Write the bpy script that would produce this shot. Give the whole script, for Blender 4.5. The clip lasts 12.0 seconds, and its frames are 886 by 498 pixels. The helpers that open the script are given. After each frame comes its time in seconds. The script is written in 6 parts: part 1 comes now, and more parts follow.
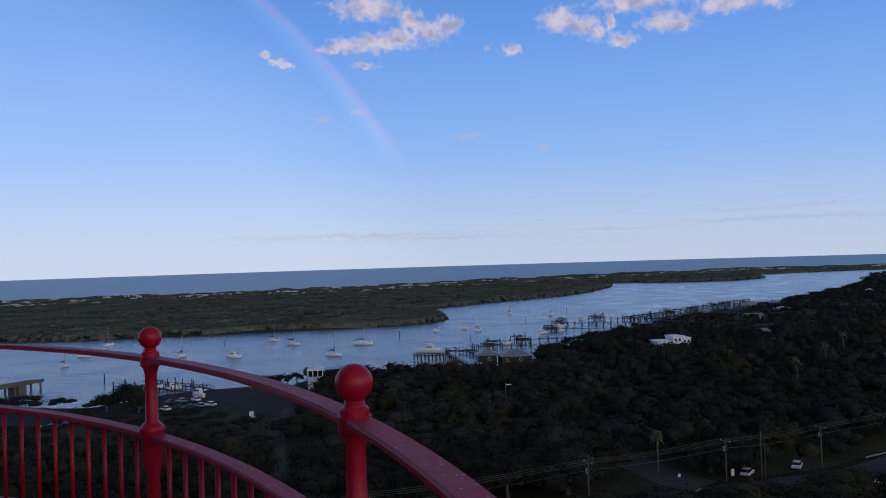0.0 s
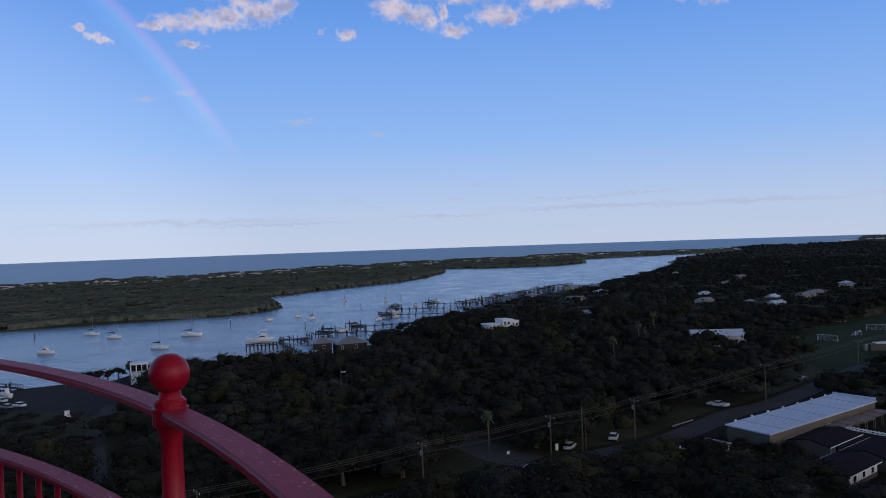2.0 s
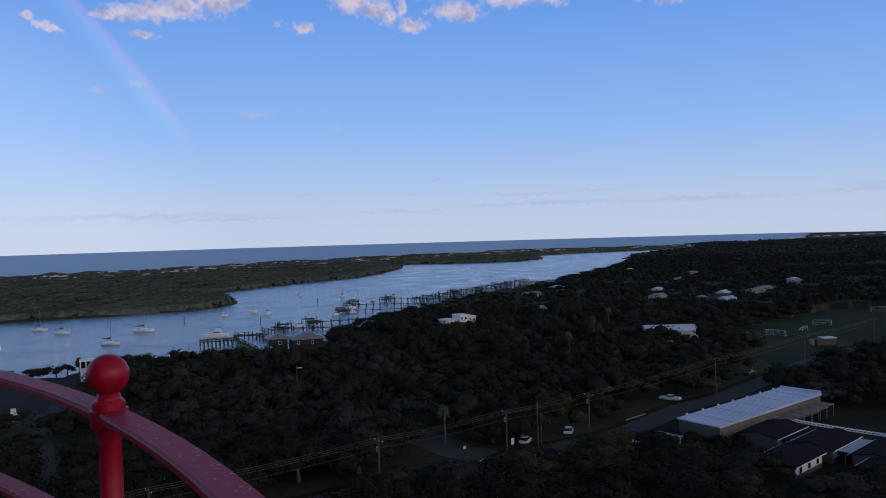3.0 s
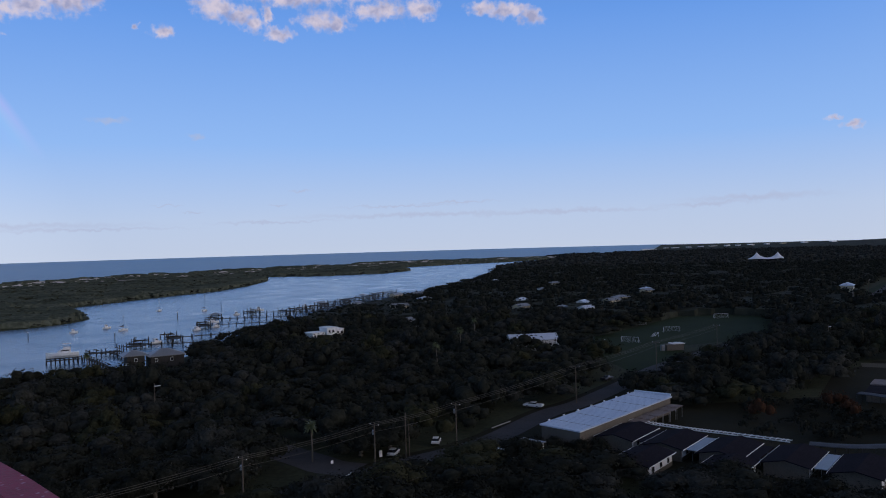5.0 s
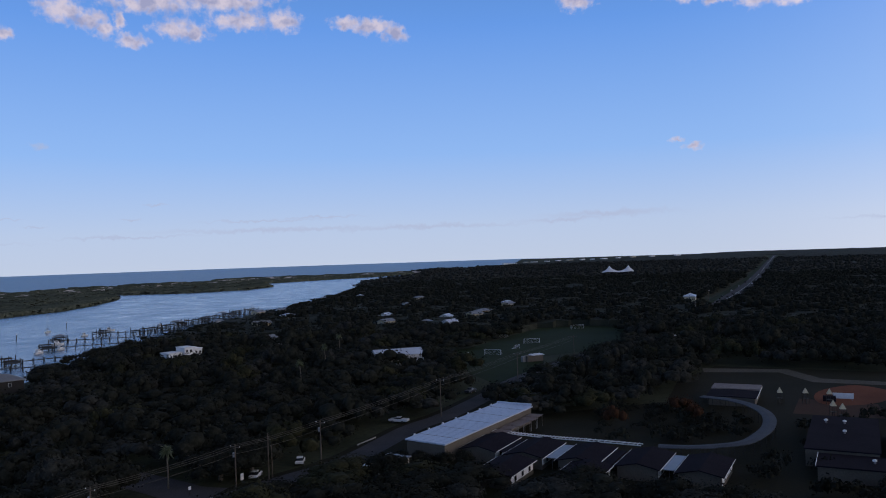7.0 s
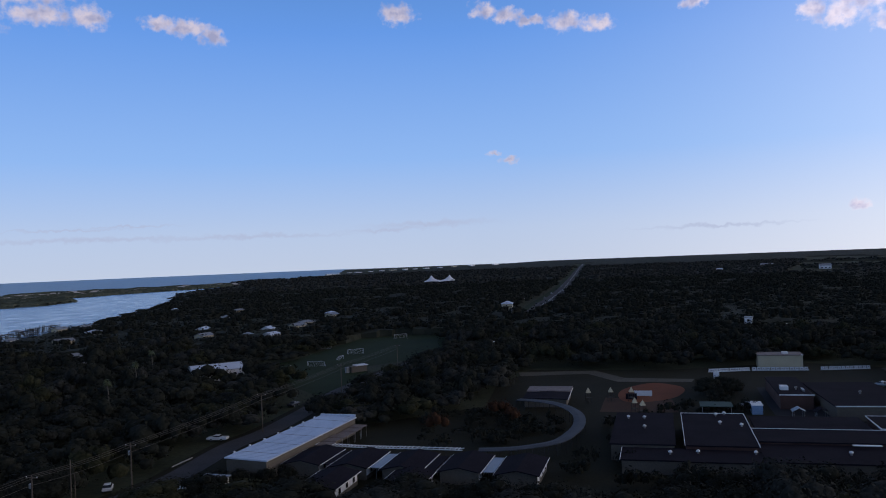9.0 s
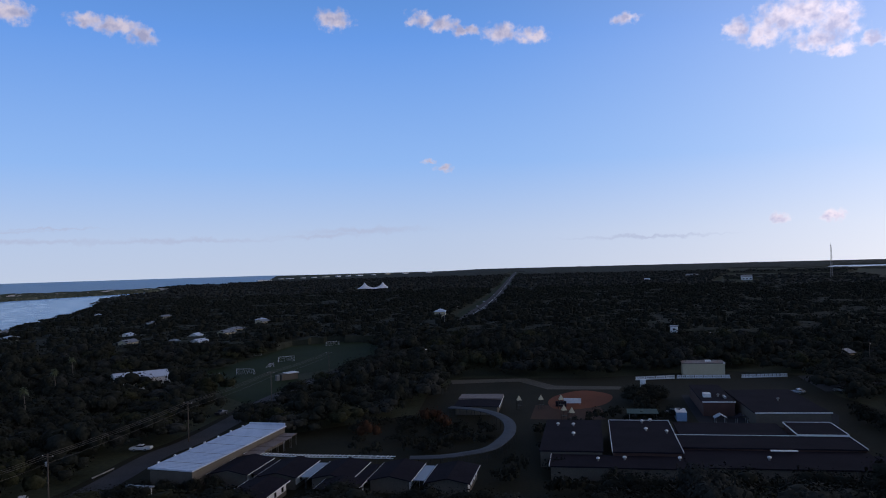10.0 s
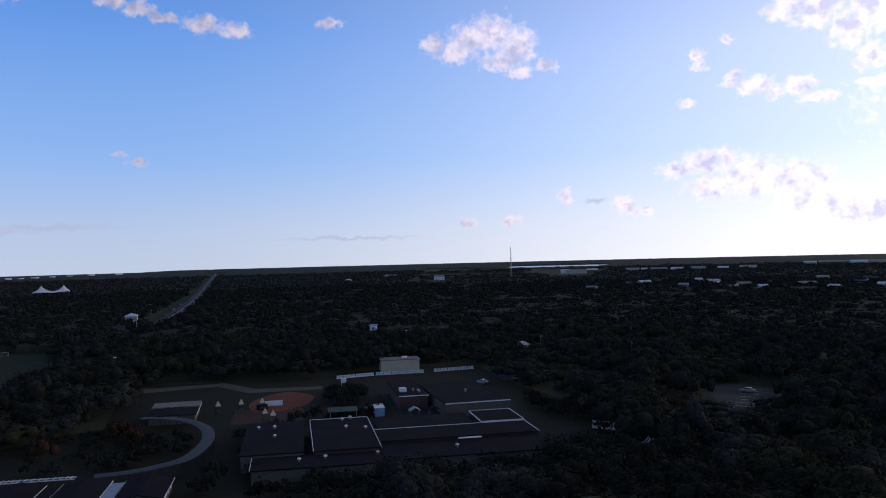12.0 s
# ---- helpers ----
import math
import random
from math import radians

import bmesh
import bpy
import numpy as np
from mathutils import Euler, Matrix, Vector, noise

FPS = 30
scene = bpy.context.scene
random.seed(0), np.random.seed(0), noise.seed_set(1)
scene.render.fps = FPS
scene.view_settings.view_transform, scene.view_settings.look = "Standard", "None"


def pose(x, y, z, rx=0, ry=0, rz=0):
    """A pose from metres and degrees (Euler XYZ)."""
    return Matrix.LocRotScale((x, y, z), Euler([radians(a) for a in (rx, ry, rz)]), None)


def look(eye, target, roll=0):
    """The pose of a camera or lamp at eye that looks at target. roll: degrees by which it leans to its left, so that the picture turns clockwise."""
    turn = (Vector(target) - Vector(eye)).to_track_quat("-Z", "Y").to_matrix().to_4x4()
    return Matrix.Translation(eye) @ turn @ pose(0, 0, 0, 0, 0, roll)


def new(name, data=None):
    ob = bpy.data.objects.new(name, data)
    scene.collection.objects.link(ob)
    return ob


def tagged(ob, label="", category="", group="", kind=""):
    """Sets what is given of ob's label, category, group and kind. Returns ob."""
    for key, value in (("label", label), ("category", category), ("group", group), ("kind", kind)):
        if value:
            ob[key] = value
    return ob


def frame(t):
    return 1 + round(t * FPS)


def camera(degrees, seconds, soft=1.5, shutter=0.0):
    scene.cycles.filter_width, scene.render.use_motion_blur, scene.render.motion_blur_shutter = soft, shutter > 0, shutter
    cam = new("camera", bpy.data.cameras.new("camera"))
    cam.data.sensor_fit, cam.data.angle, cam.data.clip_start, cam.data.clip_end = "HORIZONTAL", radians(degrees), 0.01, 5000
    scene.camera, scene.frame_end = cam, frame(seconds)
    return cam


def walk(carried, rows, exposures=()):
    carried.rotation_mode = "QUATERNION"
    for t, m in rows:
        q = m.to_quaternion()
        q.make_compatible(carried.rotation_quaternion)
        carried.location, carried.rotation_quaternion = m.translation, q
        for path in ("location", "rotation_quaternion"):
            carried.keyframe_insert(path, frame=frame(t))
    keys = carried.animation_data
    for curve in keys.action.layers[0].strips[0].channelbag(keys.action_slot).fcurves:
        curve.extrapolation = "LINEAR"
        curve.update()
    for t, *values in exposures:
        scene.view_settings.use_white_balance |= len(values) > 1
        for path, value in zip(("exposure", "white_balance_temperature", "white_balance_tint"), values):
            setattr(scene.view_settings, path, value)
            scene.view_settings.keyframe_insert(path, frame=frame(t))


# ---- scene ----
cam = camera(58.30, 12.0, soft=1.0)
PATH = [
    (0, pose(0.000, 0.000, 46.003, 90.71, 1.75, -0.00)),
    (0.5, pose(0.004, -0.000, 45.995, 90.53, 1.97, -1.36)),
    (1, pose(0.021, -0.001, 45.987, 90.18, 1.87, -3.99)),
    (1.5, pose(0.038, -0.004, 45.995, 89.77, 2.06, -9.47)),
    (2, pose(0.036, -0.006, 45.994, 89.39, 1.95, -11.87)),
    (2.5, pose(0.046, -0.006, 45.997, 89.12, 1.75, -12.45)),
    (3, pose(0.071, -0.009, 46.005, 88.97, 1.66, -14.93)),
    (5, pose(0.110, -0.024, 46.003, 89.55, 1.61, -24.43)),
    (5.5, pose(0.125, -0.030, 46.003, 90.09, 1.71, -27.12)),
    (6, pose(0.132, -0.033, 46.003, 90.30, 1.65, -28.74)),
    (6.5, pose(0.140, -0.039, 46.003, 90.06, 1.65, -31.04)),
    (7, pose(0.155, -0.047, 46.003, 90.35, 1.88, -34.16)),
    (9, pose(0.200, -0.085, 46.003, 90.64, 2.24, -46.84)),
    (9.5, pose(0.208, -0.097, 46.003, 91.00, 1.80, -50.17)),
    (10, pose(0.212, -0.102, 46.003, 91.03, 1.56, -51.62)),
    (10.5, pose(0.225, -0.125, 46.003, 90.41, 1.75, -57.44)),
    (11, pose(0.240, -0.157, 46.003, 90.56, 2.08, -65.28)),
    (11.5, pose(0.250, -0.177, 46.003, 90.59, 1.58, -69.84)),
    (12, pose(0.257, -0.190, 46.003, 90.56, 1.42, -72.80)),
]
walk(cam, PATH)

# ---- sky and sun ----
SUN_AZ, SUN_EL = 140.5, 15.0          # degrees clockwise from +y, and up


def heading(az, el):
    a, e = radians(az), radians(el)
    return Vector((math.sin(a) * math.cos(e), math.cos(a) * math.cos(e), math.sin(e)))


# clouds as (azimuth, elevation, half width, half height), degrees
CLOUDS_EAST = [(-7.6, 14.9, .8, .25), (-6.4, 15.1, 1.0, .45), (-4.6, 15.3, 1.4, .55), (-2.8, 15.6, 1.3, .6), (-.6, 16.0, 1.3, .65), (.9, 16.4, .8, .5), (-1.9, 16.8, .7, .6), (-4.9, 17.7, 2.0, .7),
               (-12.2, 14.5, .35, .2), (-11.4, 14.0, .4, .25), (-10.8, 13.8, .4, .2), (-5.2, 13.75, .7, .2), (3.6, 14.8, .3, .2), (5.4, 14.6, .6, .35), (8.9, 16.4, 1.2, .65),
               (10.5, 15.9, .9, .5), (11.4, 15.3, .6, .4), (12.4, 15.9, .35, .6), (13.2, 14.7, .75, .4), (16.0, 15.6, 1.2, .5), (17.1, 15.4, .9, .45), (20.4, 16.3, 1.9, .5), (23.4, 16.4, .9, .5), (14.6, 17.2, 2.6, .6),
               (19, 17.6, 3, .6), (27.8, 16.3, 1.0, .35), (29.5, 16.1, 1.2, .45), (31.2, 15.6, .7, .5)]
CLOUDS_SOUTH = [(51.9, 6.85, .55, .22), (50.7, 7.4, .4, .15), (44.2, 17.2, 1.0, .5), (50.4, 17.2, .8, .35), (52.0, 16.8, .8, .4), (53.6, 16.3, 1.0, .3), (56.2, 16.1, 1.0, .5), (58.5, 15.8, 1.0, .4),
                (65.1, 16.45, .8, .3), (72.5, 15.0, .7, .6), (73.9, 14.4, 1.0, .6), (75.2, 15.3, 1.3, .9), (76.8, 15.6, 1.4, 1.0), (78.6, 14.8, 1.1, .9), (77.6, 13.7, 1.3, .6), (78.6, 13.0, .7, .4), (80.5, 13.3, .7, .35)]
CLOUDS_WEST = [(90.1, 10.05, .55, .3), (90.9, 13.1, .4, .4), (91, 12.4, .5, .3), (92.8, 14.1, .35, .35), (93.4, 11.7, .5, .35), (92.9, 11.2, .5, .3), (94.6, 10.9, 1.0, .45), (95.6, 10.3, .6, .4), (97.3, 10.6, .9, .45),
               (98.4, 9.7, .9, .35), (96.4, 15.5, 1.0, .6), (98.3, 15.2, 1.3, .9), (100.2, 13.8, .9, 1.0), (101.6, 14.9, 1.4, 1.2), (101.5, 11.9, .8, .7), (101.6, 10.4, .9, .25), (89.3, 5.6, 1.0, .5), (91, 6.0, 1.3, .7), (92.6, 6.2, .8, .6),
               (91.6, 4.3, 1.3, .6), (94.2, 4.8, 1.8, 1.1), (97, 4.6, 1.6, 1.0), (99, 3.0, 2.6, .8), (102, 2.4, 3, .8), (81.7, 4.1, .35, .5), (85.8, 3.4, .7, .5), (86.9, 2.8, .7, .25),
               (74.6, 2.4, .6, .3), (77.8, 2.35, .6, .35), (108, 9, 5, 2.5), (116, 14, 6, 3), (140, 14, 10, 4)]
WISPS = [(-8.4, 10.07, .6, .18), (1.9, 8.7, 1.1, .2), (7.4, 7.7, .6, .2), (-5.8, 10.6, .5, .2), (14.4, 3.95, .7, .09), (12.6, 3.05, .6, .07), (5.2, 3.05, 1.0, .06), (7.2, 2.6, .7, .06),
         (12.5, 1.8, 4, .10), (21.5, 2.75, 4, .08), (25.5, 2.9, 3, .08), (23, 2.1, 8, .16), (46, 2.5, 4.2, .22), (43, 2.2, 3, .15), (-6, 1.8, 9, .2), (0, 1.5, 6, .12), (33, 2.0, 7, .15), (83.7, 3.7, .6, .2), (66, 1.5, 5, .12)]


def build_world():
    w = bpy.data.worlds.new("world")
    scene.world = w
    w.use_nodes = True
    nt = w.node_tree
    N, L = nt.nodes, nt.links

    def math_node(op, a, b=None, c=None, clamp=False):
        n = N.new("ShaderNodeMath")
        n.operation, n.use_clamp = op, clamp
        for k, v in enumerate((a, b, c)):
            if v is None:
                continue
            if isinstance(v, (int, float)):
                n.inputs[k].default_value = v
            else:
                L.new(v, n.inputs[k])
        return n.outputs[0]

    def vec_node(op, a, b=None, c=None, out=0):
        n = N.new("ShaderNodeVectorMath")
        n.operation = op
        for k, v in enumerate((a, b, c)):
            if v is None:
                continue
            if isinstance(v, (tuple, Vector)):
                n.inputs[k].default_value = v
            else:
                L.new(v, n.inputs[k])
        return n.outputs[out]

    def mix(fac, a, b, kind="MIX"):
        n = N.new("ShaderNodeMix")
        n.data_type, n.blend_type = "RGBA", kind
        for k, v in ((0, fac), (6, a), (7, b)):
            if isinstance(v, (int, float)):
                n.inputs[k].default_value = v
            elif isinstance(v, tuple):
                n.inputs[k].default_value = (*v, 1)
            else:
                L.new(v, n.inputs[k])
        return n.outputs[2]

    def ramp(fac, stops):
        n = N.new("ShaderNodeValToRGB")
        e = n.color_ramp.elements
        while len(e) < len(stops):
            e.new(0.5)
        for k, (p, col) in enumerate(stops):
            e[k].position, e[k].color = p, (*col, 1)
        L.new(fac, n.inputs[0])
        return n.outputs[0]

    way = N.new("ShaderNodeTexCoord").outputs["Generated"]
    sep = N.new("ShaderNodeSeparateXYZ")
    L.new(way, sep.inputs[0])
    az = math_node("MULTIPLY", math_node("ARCTAN2", sep.outputs[0], sep.outputs[1]), 57.2958)
    el = math_node("MULTIPLY", math_node("ARCSINE", sep.outputs[2]), 57.2958)
    comb = N.new("ShaderNodeCombineXYZ")
    L.new(az, comb.inputs[0])
    L.new(el, comb.inputs[1])
    p = comb.outputs[0]

    sky = N.new("ShaderNodeTexSky")
    sky.sky_type, sky.sun_disc = "NISHITA", False
    sky.sun_elevation, sky.sun_rotation = radians(SUN_EL), radians(SUN_AZ)
    sky.altitude, sky.air_density, sky.dust_density, sky.ozone_density = 40, 1.0, 1.2, 1.6
    base = mix(1.0, sky.outputs[0], SKY_TINT, "MULTIPLY")
    # sea haze: pale at the horizon, thinning upward
    up = math_node("MULTIPLY_ADD", el, 1 / 40.0, 0.02, clamp=True)
    haze = ramp(up, [(0.0, (.57, .65, .82)), (0.07, (.50, .615, .85)), (0.2, (.29, .50, .925)), (0.42, (.14, .34, .845)), (0.56, (.10, .27, .68)), (0.74, (.155, .19, .30)), (1.0, (.13, .155, .24))])
    haze = vec_node("SCALE", haze)
    haze.node.inputs["Scale"].default_value = HAZE_LEVEL
    thick = N.new("ShaderNodeMapRange")
    for k, v in ((1, 15.0), (2, 60.0), (3, 0.9), (4, 0.3)):
        thick.inputs[k].default_value = v
    L.new(el, thick.inputs[0])
    base = mix(thick.outputs[0], base, haze)

    def noise_at(v, scale, detail, rough=0.55):
        n = N.new("ShaderNodeTexNoise")
        n.inputs["Scale"].default_value, n.inputs["Detail"].default_value, n.inputs["Roughness"].default_value = scale, detail, rough
        L.new(v, n.inputs["Vector"])
        return n

    warp1 = vec_node("MULTIPLY", vec_node("SUBTRACT", noise_at(p, 0.9, 3).outputs["Color"], (0.5, 0.5, 0.5)), (1.5, .7, 0))
    warp2 = vec_node("MULTIPLY", vec_node("SUBTRACT", noise_at(p, 2.6, 4, 0.5).outputs["Color"], (0.5, 0.5, 0.5)), (.7, .45, 0))
    q = vec_node("ADD", p, vec_node("ADD", warp1, warp2))

    def field(blobs):
        out = None
        for a, e, wa, we in blobs:
            d = vec_node("LENGTH", vec_node("MULTIPLY_ADD", q, (1 / wa, 1 / we, 0), (-a / wa, -e / we, 0)), out=1)
            out = d if out is None else math_node("SMOOTH_MIN", out, d, 0.35)
        return out

    near_edge = field(CLOUDS_EAST + CLOUDS_SOUTH + CLOUDS_WEST)
    ragged = math_node("MULTIPLY_ADD", noise_at(p, 1.7, 5, 0.52).outputs[0], 2.3, -1.15)
    near_edge = math_node("ADD", near_edge, ragged)
    dense = N.new("ShaderNodeMapRange")
    dense.interpolation_type = "SMOOTHSTEP"
    for k, v in ((1, 1.66), (2, 0.30), (3, 0.0), (4, 0.88)):
        dense.inputs[k].default_value = v
    L.new(near_edge, dense.inputs[0])
    wisp = N.new("ShaderNodeMapRange")
    wisp.interpolation_type = "SMOOTHSTEP"
    for k, v in ((1, 1.5), (2, 0.0), (3, 0.0), (4, 0.62)):
        wisp.inputs[k].default_value = v
    L.new(field(WISPS), wisp.inputs[0])

    # the light round the hidden sun
    sun_dot = vec_node("DOT_PRODUCT", way, heading(SUN_AZ, SUN_EL), out=1)
    sun_side = math_node("MAXIMUM", sun_dot, 0.0)
    low = N.new("ShaderNodeMapRange")
    for k, v in ((1, 14.0), (2, 38.0), (3, 1.0), (4, 0.2)):
        low.inputs[k].default_value = v
    L.new(el, low.inputs[0])
    glow = math_node("MULTIPLY", math_node("POWER", sun_side, 2.2), low.outputs[0])
    relief = noise_at(p, 0.75, 3).outputs[0]
    core = math_node("MULTIPLY_ADD", near_edge, 0.14, math_node("MULTIPLY_ADD", relief, 1.0, -0.07))
    cloud_shade = ramp(core, [(0.38, (.52, .51, .73)), (0.60, (.97, .85, .96))])
    cloud_gain = math_node("MULTIPLY_ADD", math_node("POWER", sun_side, 1.6), 1.25, 0.84)
    gain3 = N.new("ShaderNodeCombineXYZ")
    for k in range(3):
        L.new(cloud_gain, gain3.inputs[k])
    cloud = vec_node("MULTIPLY", cloud_shade, gain3.outputs[0])
    cloud = vec_node("MULTIPLY", cloud, (CLOUD_LEVEL, CLOUD_LEVEL, CLOUD_LEVEL))
    glow3 = vec_node("SCALE", (1.0, 0.86, 0.66))
    L.new(math_node("MULTIPLY", glow, GLOW_LEVEL), glow3.node.inputs["Scale"])
    lit = vec_node("ADD", base, glow3)
    # warm haze low on the sun's side
    skim = N.new("ShaderNodeMapRange")
    for k, v in ((1, 0.0), (2, 7.0), (3, 1.0), (4, 0.0)):
        skim.inputs[k].default_value = v
    L.new(el, skim.inputs[0])
    warm = vec_node("SCALE", (1.0, 0.72, 0.5))
    L.new(math_node("MULTIPLY", math_node("MULTIPLY", skim.outputs[0], sun_side), 1.7), warm.node.inputs["Scale"])
    lit = vec_node("ADD", lit, warm)
    lit = mix(wisp.outputs[0], lit, (WISP_LEVEL * .63, WISP_LEVEL * .70, WISP_LEVEL * .96))
    lit = mix(dense.outputs[0], lit, cloud)

    # faint rainbow, 42 degrees round the point opposite the sun
    anti = heading(SUN_AZ + 180, -SUN_EL)
    off = math_node("MULTIPLY", math_node("ARCCOSINE", vec_node("DOT_PRODUCT", way, anti, out=1)), 57.2958)
    band = math_node("MULTIPLY_ADD", off, 1 / 1.9, -41.1 / 1.9, clamp=True)
    bow = ramp(band, [(0.0, (0, 0, 0)), (0.25, (.06, .10, .20)), (0.45, (.10, .24, .18)), (0.60, (.38, .24, .10)), (0.78, (.52, .10, .12)), (1.0, (0, 0, 0))])
    inner = N.new("ShaderNodeMapRange")
    for k, v in ((1, 34.0), (2, 43.0), (3, 0.55), (4, 0.0)):
        inner.inputs[k].default_value = v
    L.new(off, inner.inputs[0])
    fill = vec_node("SCALE", (1.0, 0.97, 0.9))
    L.new(inner.outputs[0], fill.node.inputs["Scale"])
    lit = vec_node("ADD", lit, fill)
    rise = N.new("ShaderNodeMapRange")
    for k, v in ((1, 6.0), (2, 9.5), (3, 0.0), (4, BOW_LEVEL)):
        rise.inputs[k].default_value = v
    L.new(el, rise.inputs[0])
    lit = vec_node("ADD", lit, vec_node("SCALE", bow))
    L.new(rise.outputs[0], lit.node.inputs[1].links[0].from_node.inputs["Scale"])
    bg = N["Background"]
    L.new(lit, bg.inputs[0])
    bg.inputs[1].default_value = SKY_STRENGTH


SKY_STRENGTH = 0.12
SKY_TINT = (0.50, 0.54, 0.66)
CLOUD_LEVEL, WISP_LEVEL, GLOW_LEVEL, BOW_LEVEL, HAZE_LEVEL = 7.0, 5.7, 7.5, 1.7, 8.5
build_world()

sun = new("sun", bpy.data.lights.new("sun", "SUN"))
sun.data.energy, sun.data.angle, sun.data.color = 0.32, radians(12), (1.0, 0.74, 0.5)
sun.matrix_world = look(heading(SUN_AZ, SUN_EL) * 200, (0, 0, 0))

# ---- materials ----


def material(name, dark, light, rough=0.7, metal=0.0, scale=1.0, fine=12.0, bump=0.15, spec=0.4, island=False, per_object=False, reach=0.1, coat=0.0, world=False, lift=0.3, span=(0.55, 1.1)):
    """A surface with stains at one scale and grain at another; dark and light are its base colours."""
    m = bpy.data.materials.new(name)
    m.use_nodes = True
    nt = m.node_tree
    N, L = nt.nodes, nt.links
    b = N["Principled BSDF"]
    b.inputs["Metallic"].default_value, b.inputs["Specular IOR Level"].default_value = metal, spec
    b.inputs["Coat Weight"].default_value = coat
    pos = N.new("ShaderNodeNewGeometry").outputs["Position"] if world else N.new("ShaderNodeTexCoord").outputs["Object"]
    big = N.new("ShaderNodeTexNoise")
    big.inputs["Scale"].default_value, big.inputs["Detail"].default_value = scale, 4
    small = N.new("ShaderNodeTexNoise")
    small.inputs["Scale"].default_value, small.inputs["Detail"].default_value = scale * fine, 3
    L.new(pos, big.inputs["Vector"])
    L.new(pos, small.inputs["Vector"])
    fac = N.new("ShaderNodeMath")
    fac.operation, fac.use_clamp = "MULTIPLY_ADD", True
    L.new(big.outputs[0], fac.inputs[0])
    fac.inputs[1].default_value = 0.65
    L.new(small.outputs[0], fac.inputs[2])
    spread = N.new("ShaderNodeMapRange")
    spread.inputs[1].default_value, spread.inputs[2].default_value = span
    L.new(fac.outputs[0], spread.inputs[0])
    last = spread.outputs[0]
    if island or per_object:
        g = N.new("ShaderNodeNewGeometry").outputs["Random Per Island"] if island else N.new("ShaderNodeObjectInfo").outputs["Random"]
        a = N.new("ShaderNodeMath")
        a.operation, a.use_clamp = "MULTIPLY_ADD", True
        L.new(g, a.inputs[0])
        a.inputs[1].default_value = 0.22
        h = N.new("ShaderNodeMath")
        h.operation = "MULTIPLY_ADD"
        h.inputs[1].default_value, h.inputs[2].default_value = 0.9, -0.02
        L.new(last, h.inputs[0])
        L.new(h.outputs[0], a.inputs[2])
        last = a.outputs[0]
    mixer = N.new("ShaderNodeMix")
    mixer.data_type = "RGBA"
    mixer.inputs[6].default_value, mixer.inputs[7].default_value = (*dark, 1), (*light, 1)
    L.new(last, mixer.inputs[0])
    L.new(mixer.outputs[2], b.inputs["Base Color"])
    rr = N.new("ShaderNodeMapRange")
    rr.inputs[3].default_value, rr.inputs[4].default_value = max(0.03, rough - reach), min(1, rough + reach)
    L.new(small.outputs[0], rr.inputs[0])
    L.new(rr.outputs[0], b.inputs["Roughness"])
    if bump:
        bp = N.new("ShaderNodeBump")
        bp.inputs["Strength"].default_value, bp.inputs["Distance"].default_value = bump, lift / (scale * fine)
        L.new(small.outputs[0], bp.inputs["Height"])
        L.new(bp.outputs[0], b.inputs["Normal"])
    return m


def water_material(name, colour, rough, scale, strength, streak):
    m = material(name, colour, tuple(c * 1.25 for c in colour), rough, scale=0.006, fine=6, bump=0, spec=0.5, reach=streak)
    nt = m.node_tree
    N, L = nt.nodes, nt.links
    b = N["Principled BSDF"]
    b.inputs["IOR"].default_value = 1.33
    pos = N.new("ShaderNodeTexCoord").outputs["Object"]
    turn = N.new("ShaderNodeMapping")
    turn.inputs["Rotation"].default_value, turn.inputs["Scale"].default_value = (0, 0, 0.7), (1, 2.2, 1)
    L.new(pos, turn.inputs[0])
    n = N.new("ShaderNodeTexNoise")
    n.inputs["Scale"].default_value, n.inputs["Detail"].default_value, n.inputs["Roughness"].default_value = scale, 6, 0.6
    L.new(turn.outputs[0], n.inputs["Vector"])
    bp = N.new("ShaderNodeBump")
    bp.inputs["Strength"].default_value, bp.inputs["Distance"].default_value = strength, 1.0
    L.new(n.outputs[0], bp.inputs["Height"])
    L.new(bp.outputs[0], b.inputs["Normal"])
    return m


def chalky(m):
    """Pale chips and dried drops scattered over a paint."""
    N, L = m.node_tree.nodes, m.node_tree.links
    b = N["Principled BSDF"]
    cells = N.new("ShaderNodeTexVoronoi")
    cells.inputs["Scale"].default_value = 48
    wide = N.new("ShaderNodeTexNoise")
    wide.inputs["Scale"].default_value, wide.inputs["Detail"].default_value = 9, 4
    pos = N.new("ShaderNodeTexCoord").outputs["Object"]
    L.new(pos, cells.inputs["Vector"])
    L.new(pos, wide.inputs["Vector"])
    near = N.new("ShaderNodeMapRange")
    near.inputs[1].default_value, near.inputs[2].default_value = .24, .08
    L.new(cells.outputs["Distance"], near.inputs[0])
    some = N.new("ShaderNodeMapRange")
    some.inputs[1].default_value, some.inputs[2].default_value = .42, .56
    L.new(wide.outputs[0], some.inputs[0])
    f = N.new("ShaderNodeMath")
    f.operation = "MULTIPLY"
    L.new(near.outputs[0], f.inputs[0])
    L.new(some.outputs[0], f.inputs[1])
    x = N.new("ShaderNodeMix")
    x.data_type = "RGBA"
    x.inputs[7].default_value = (.55, .34, .42, 1)
    L.new(b.inputs["Base Color"].links[0].from_socket, x.inputs[6])
    L.new(f.outputs[0], x.inputs[0])
    L.new(x.outputs[2], b.inputs["Base Color"])
    return m


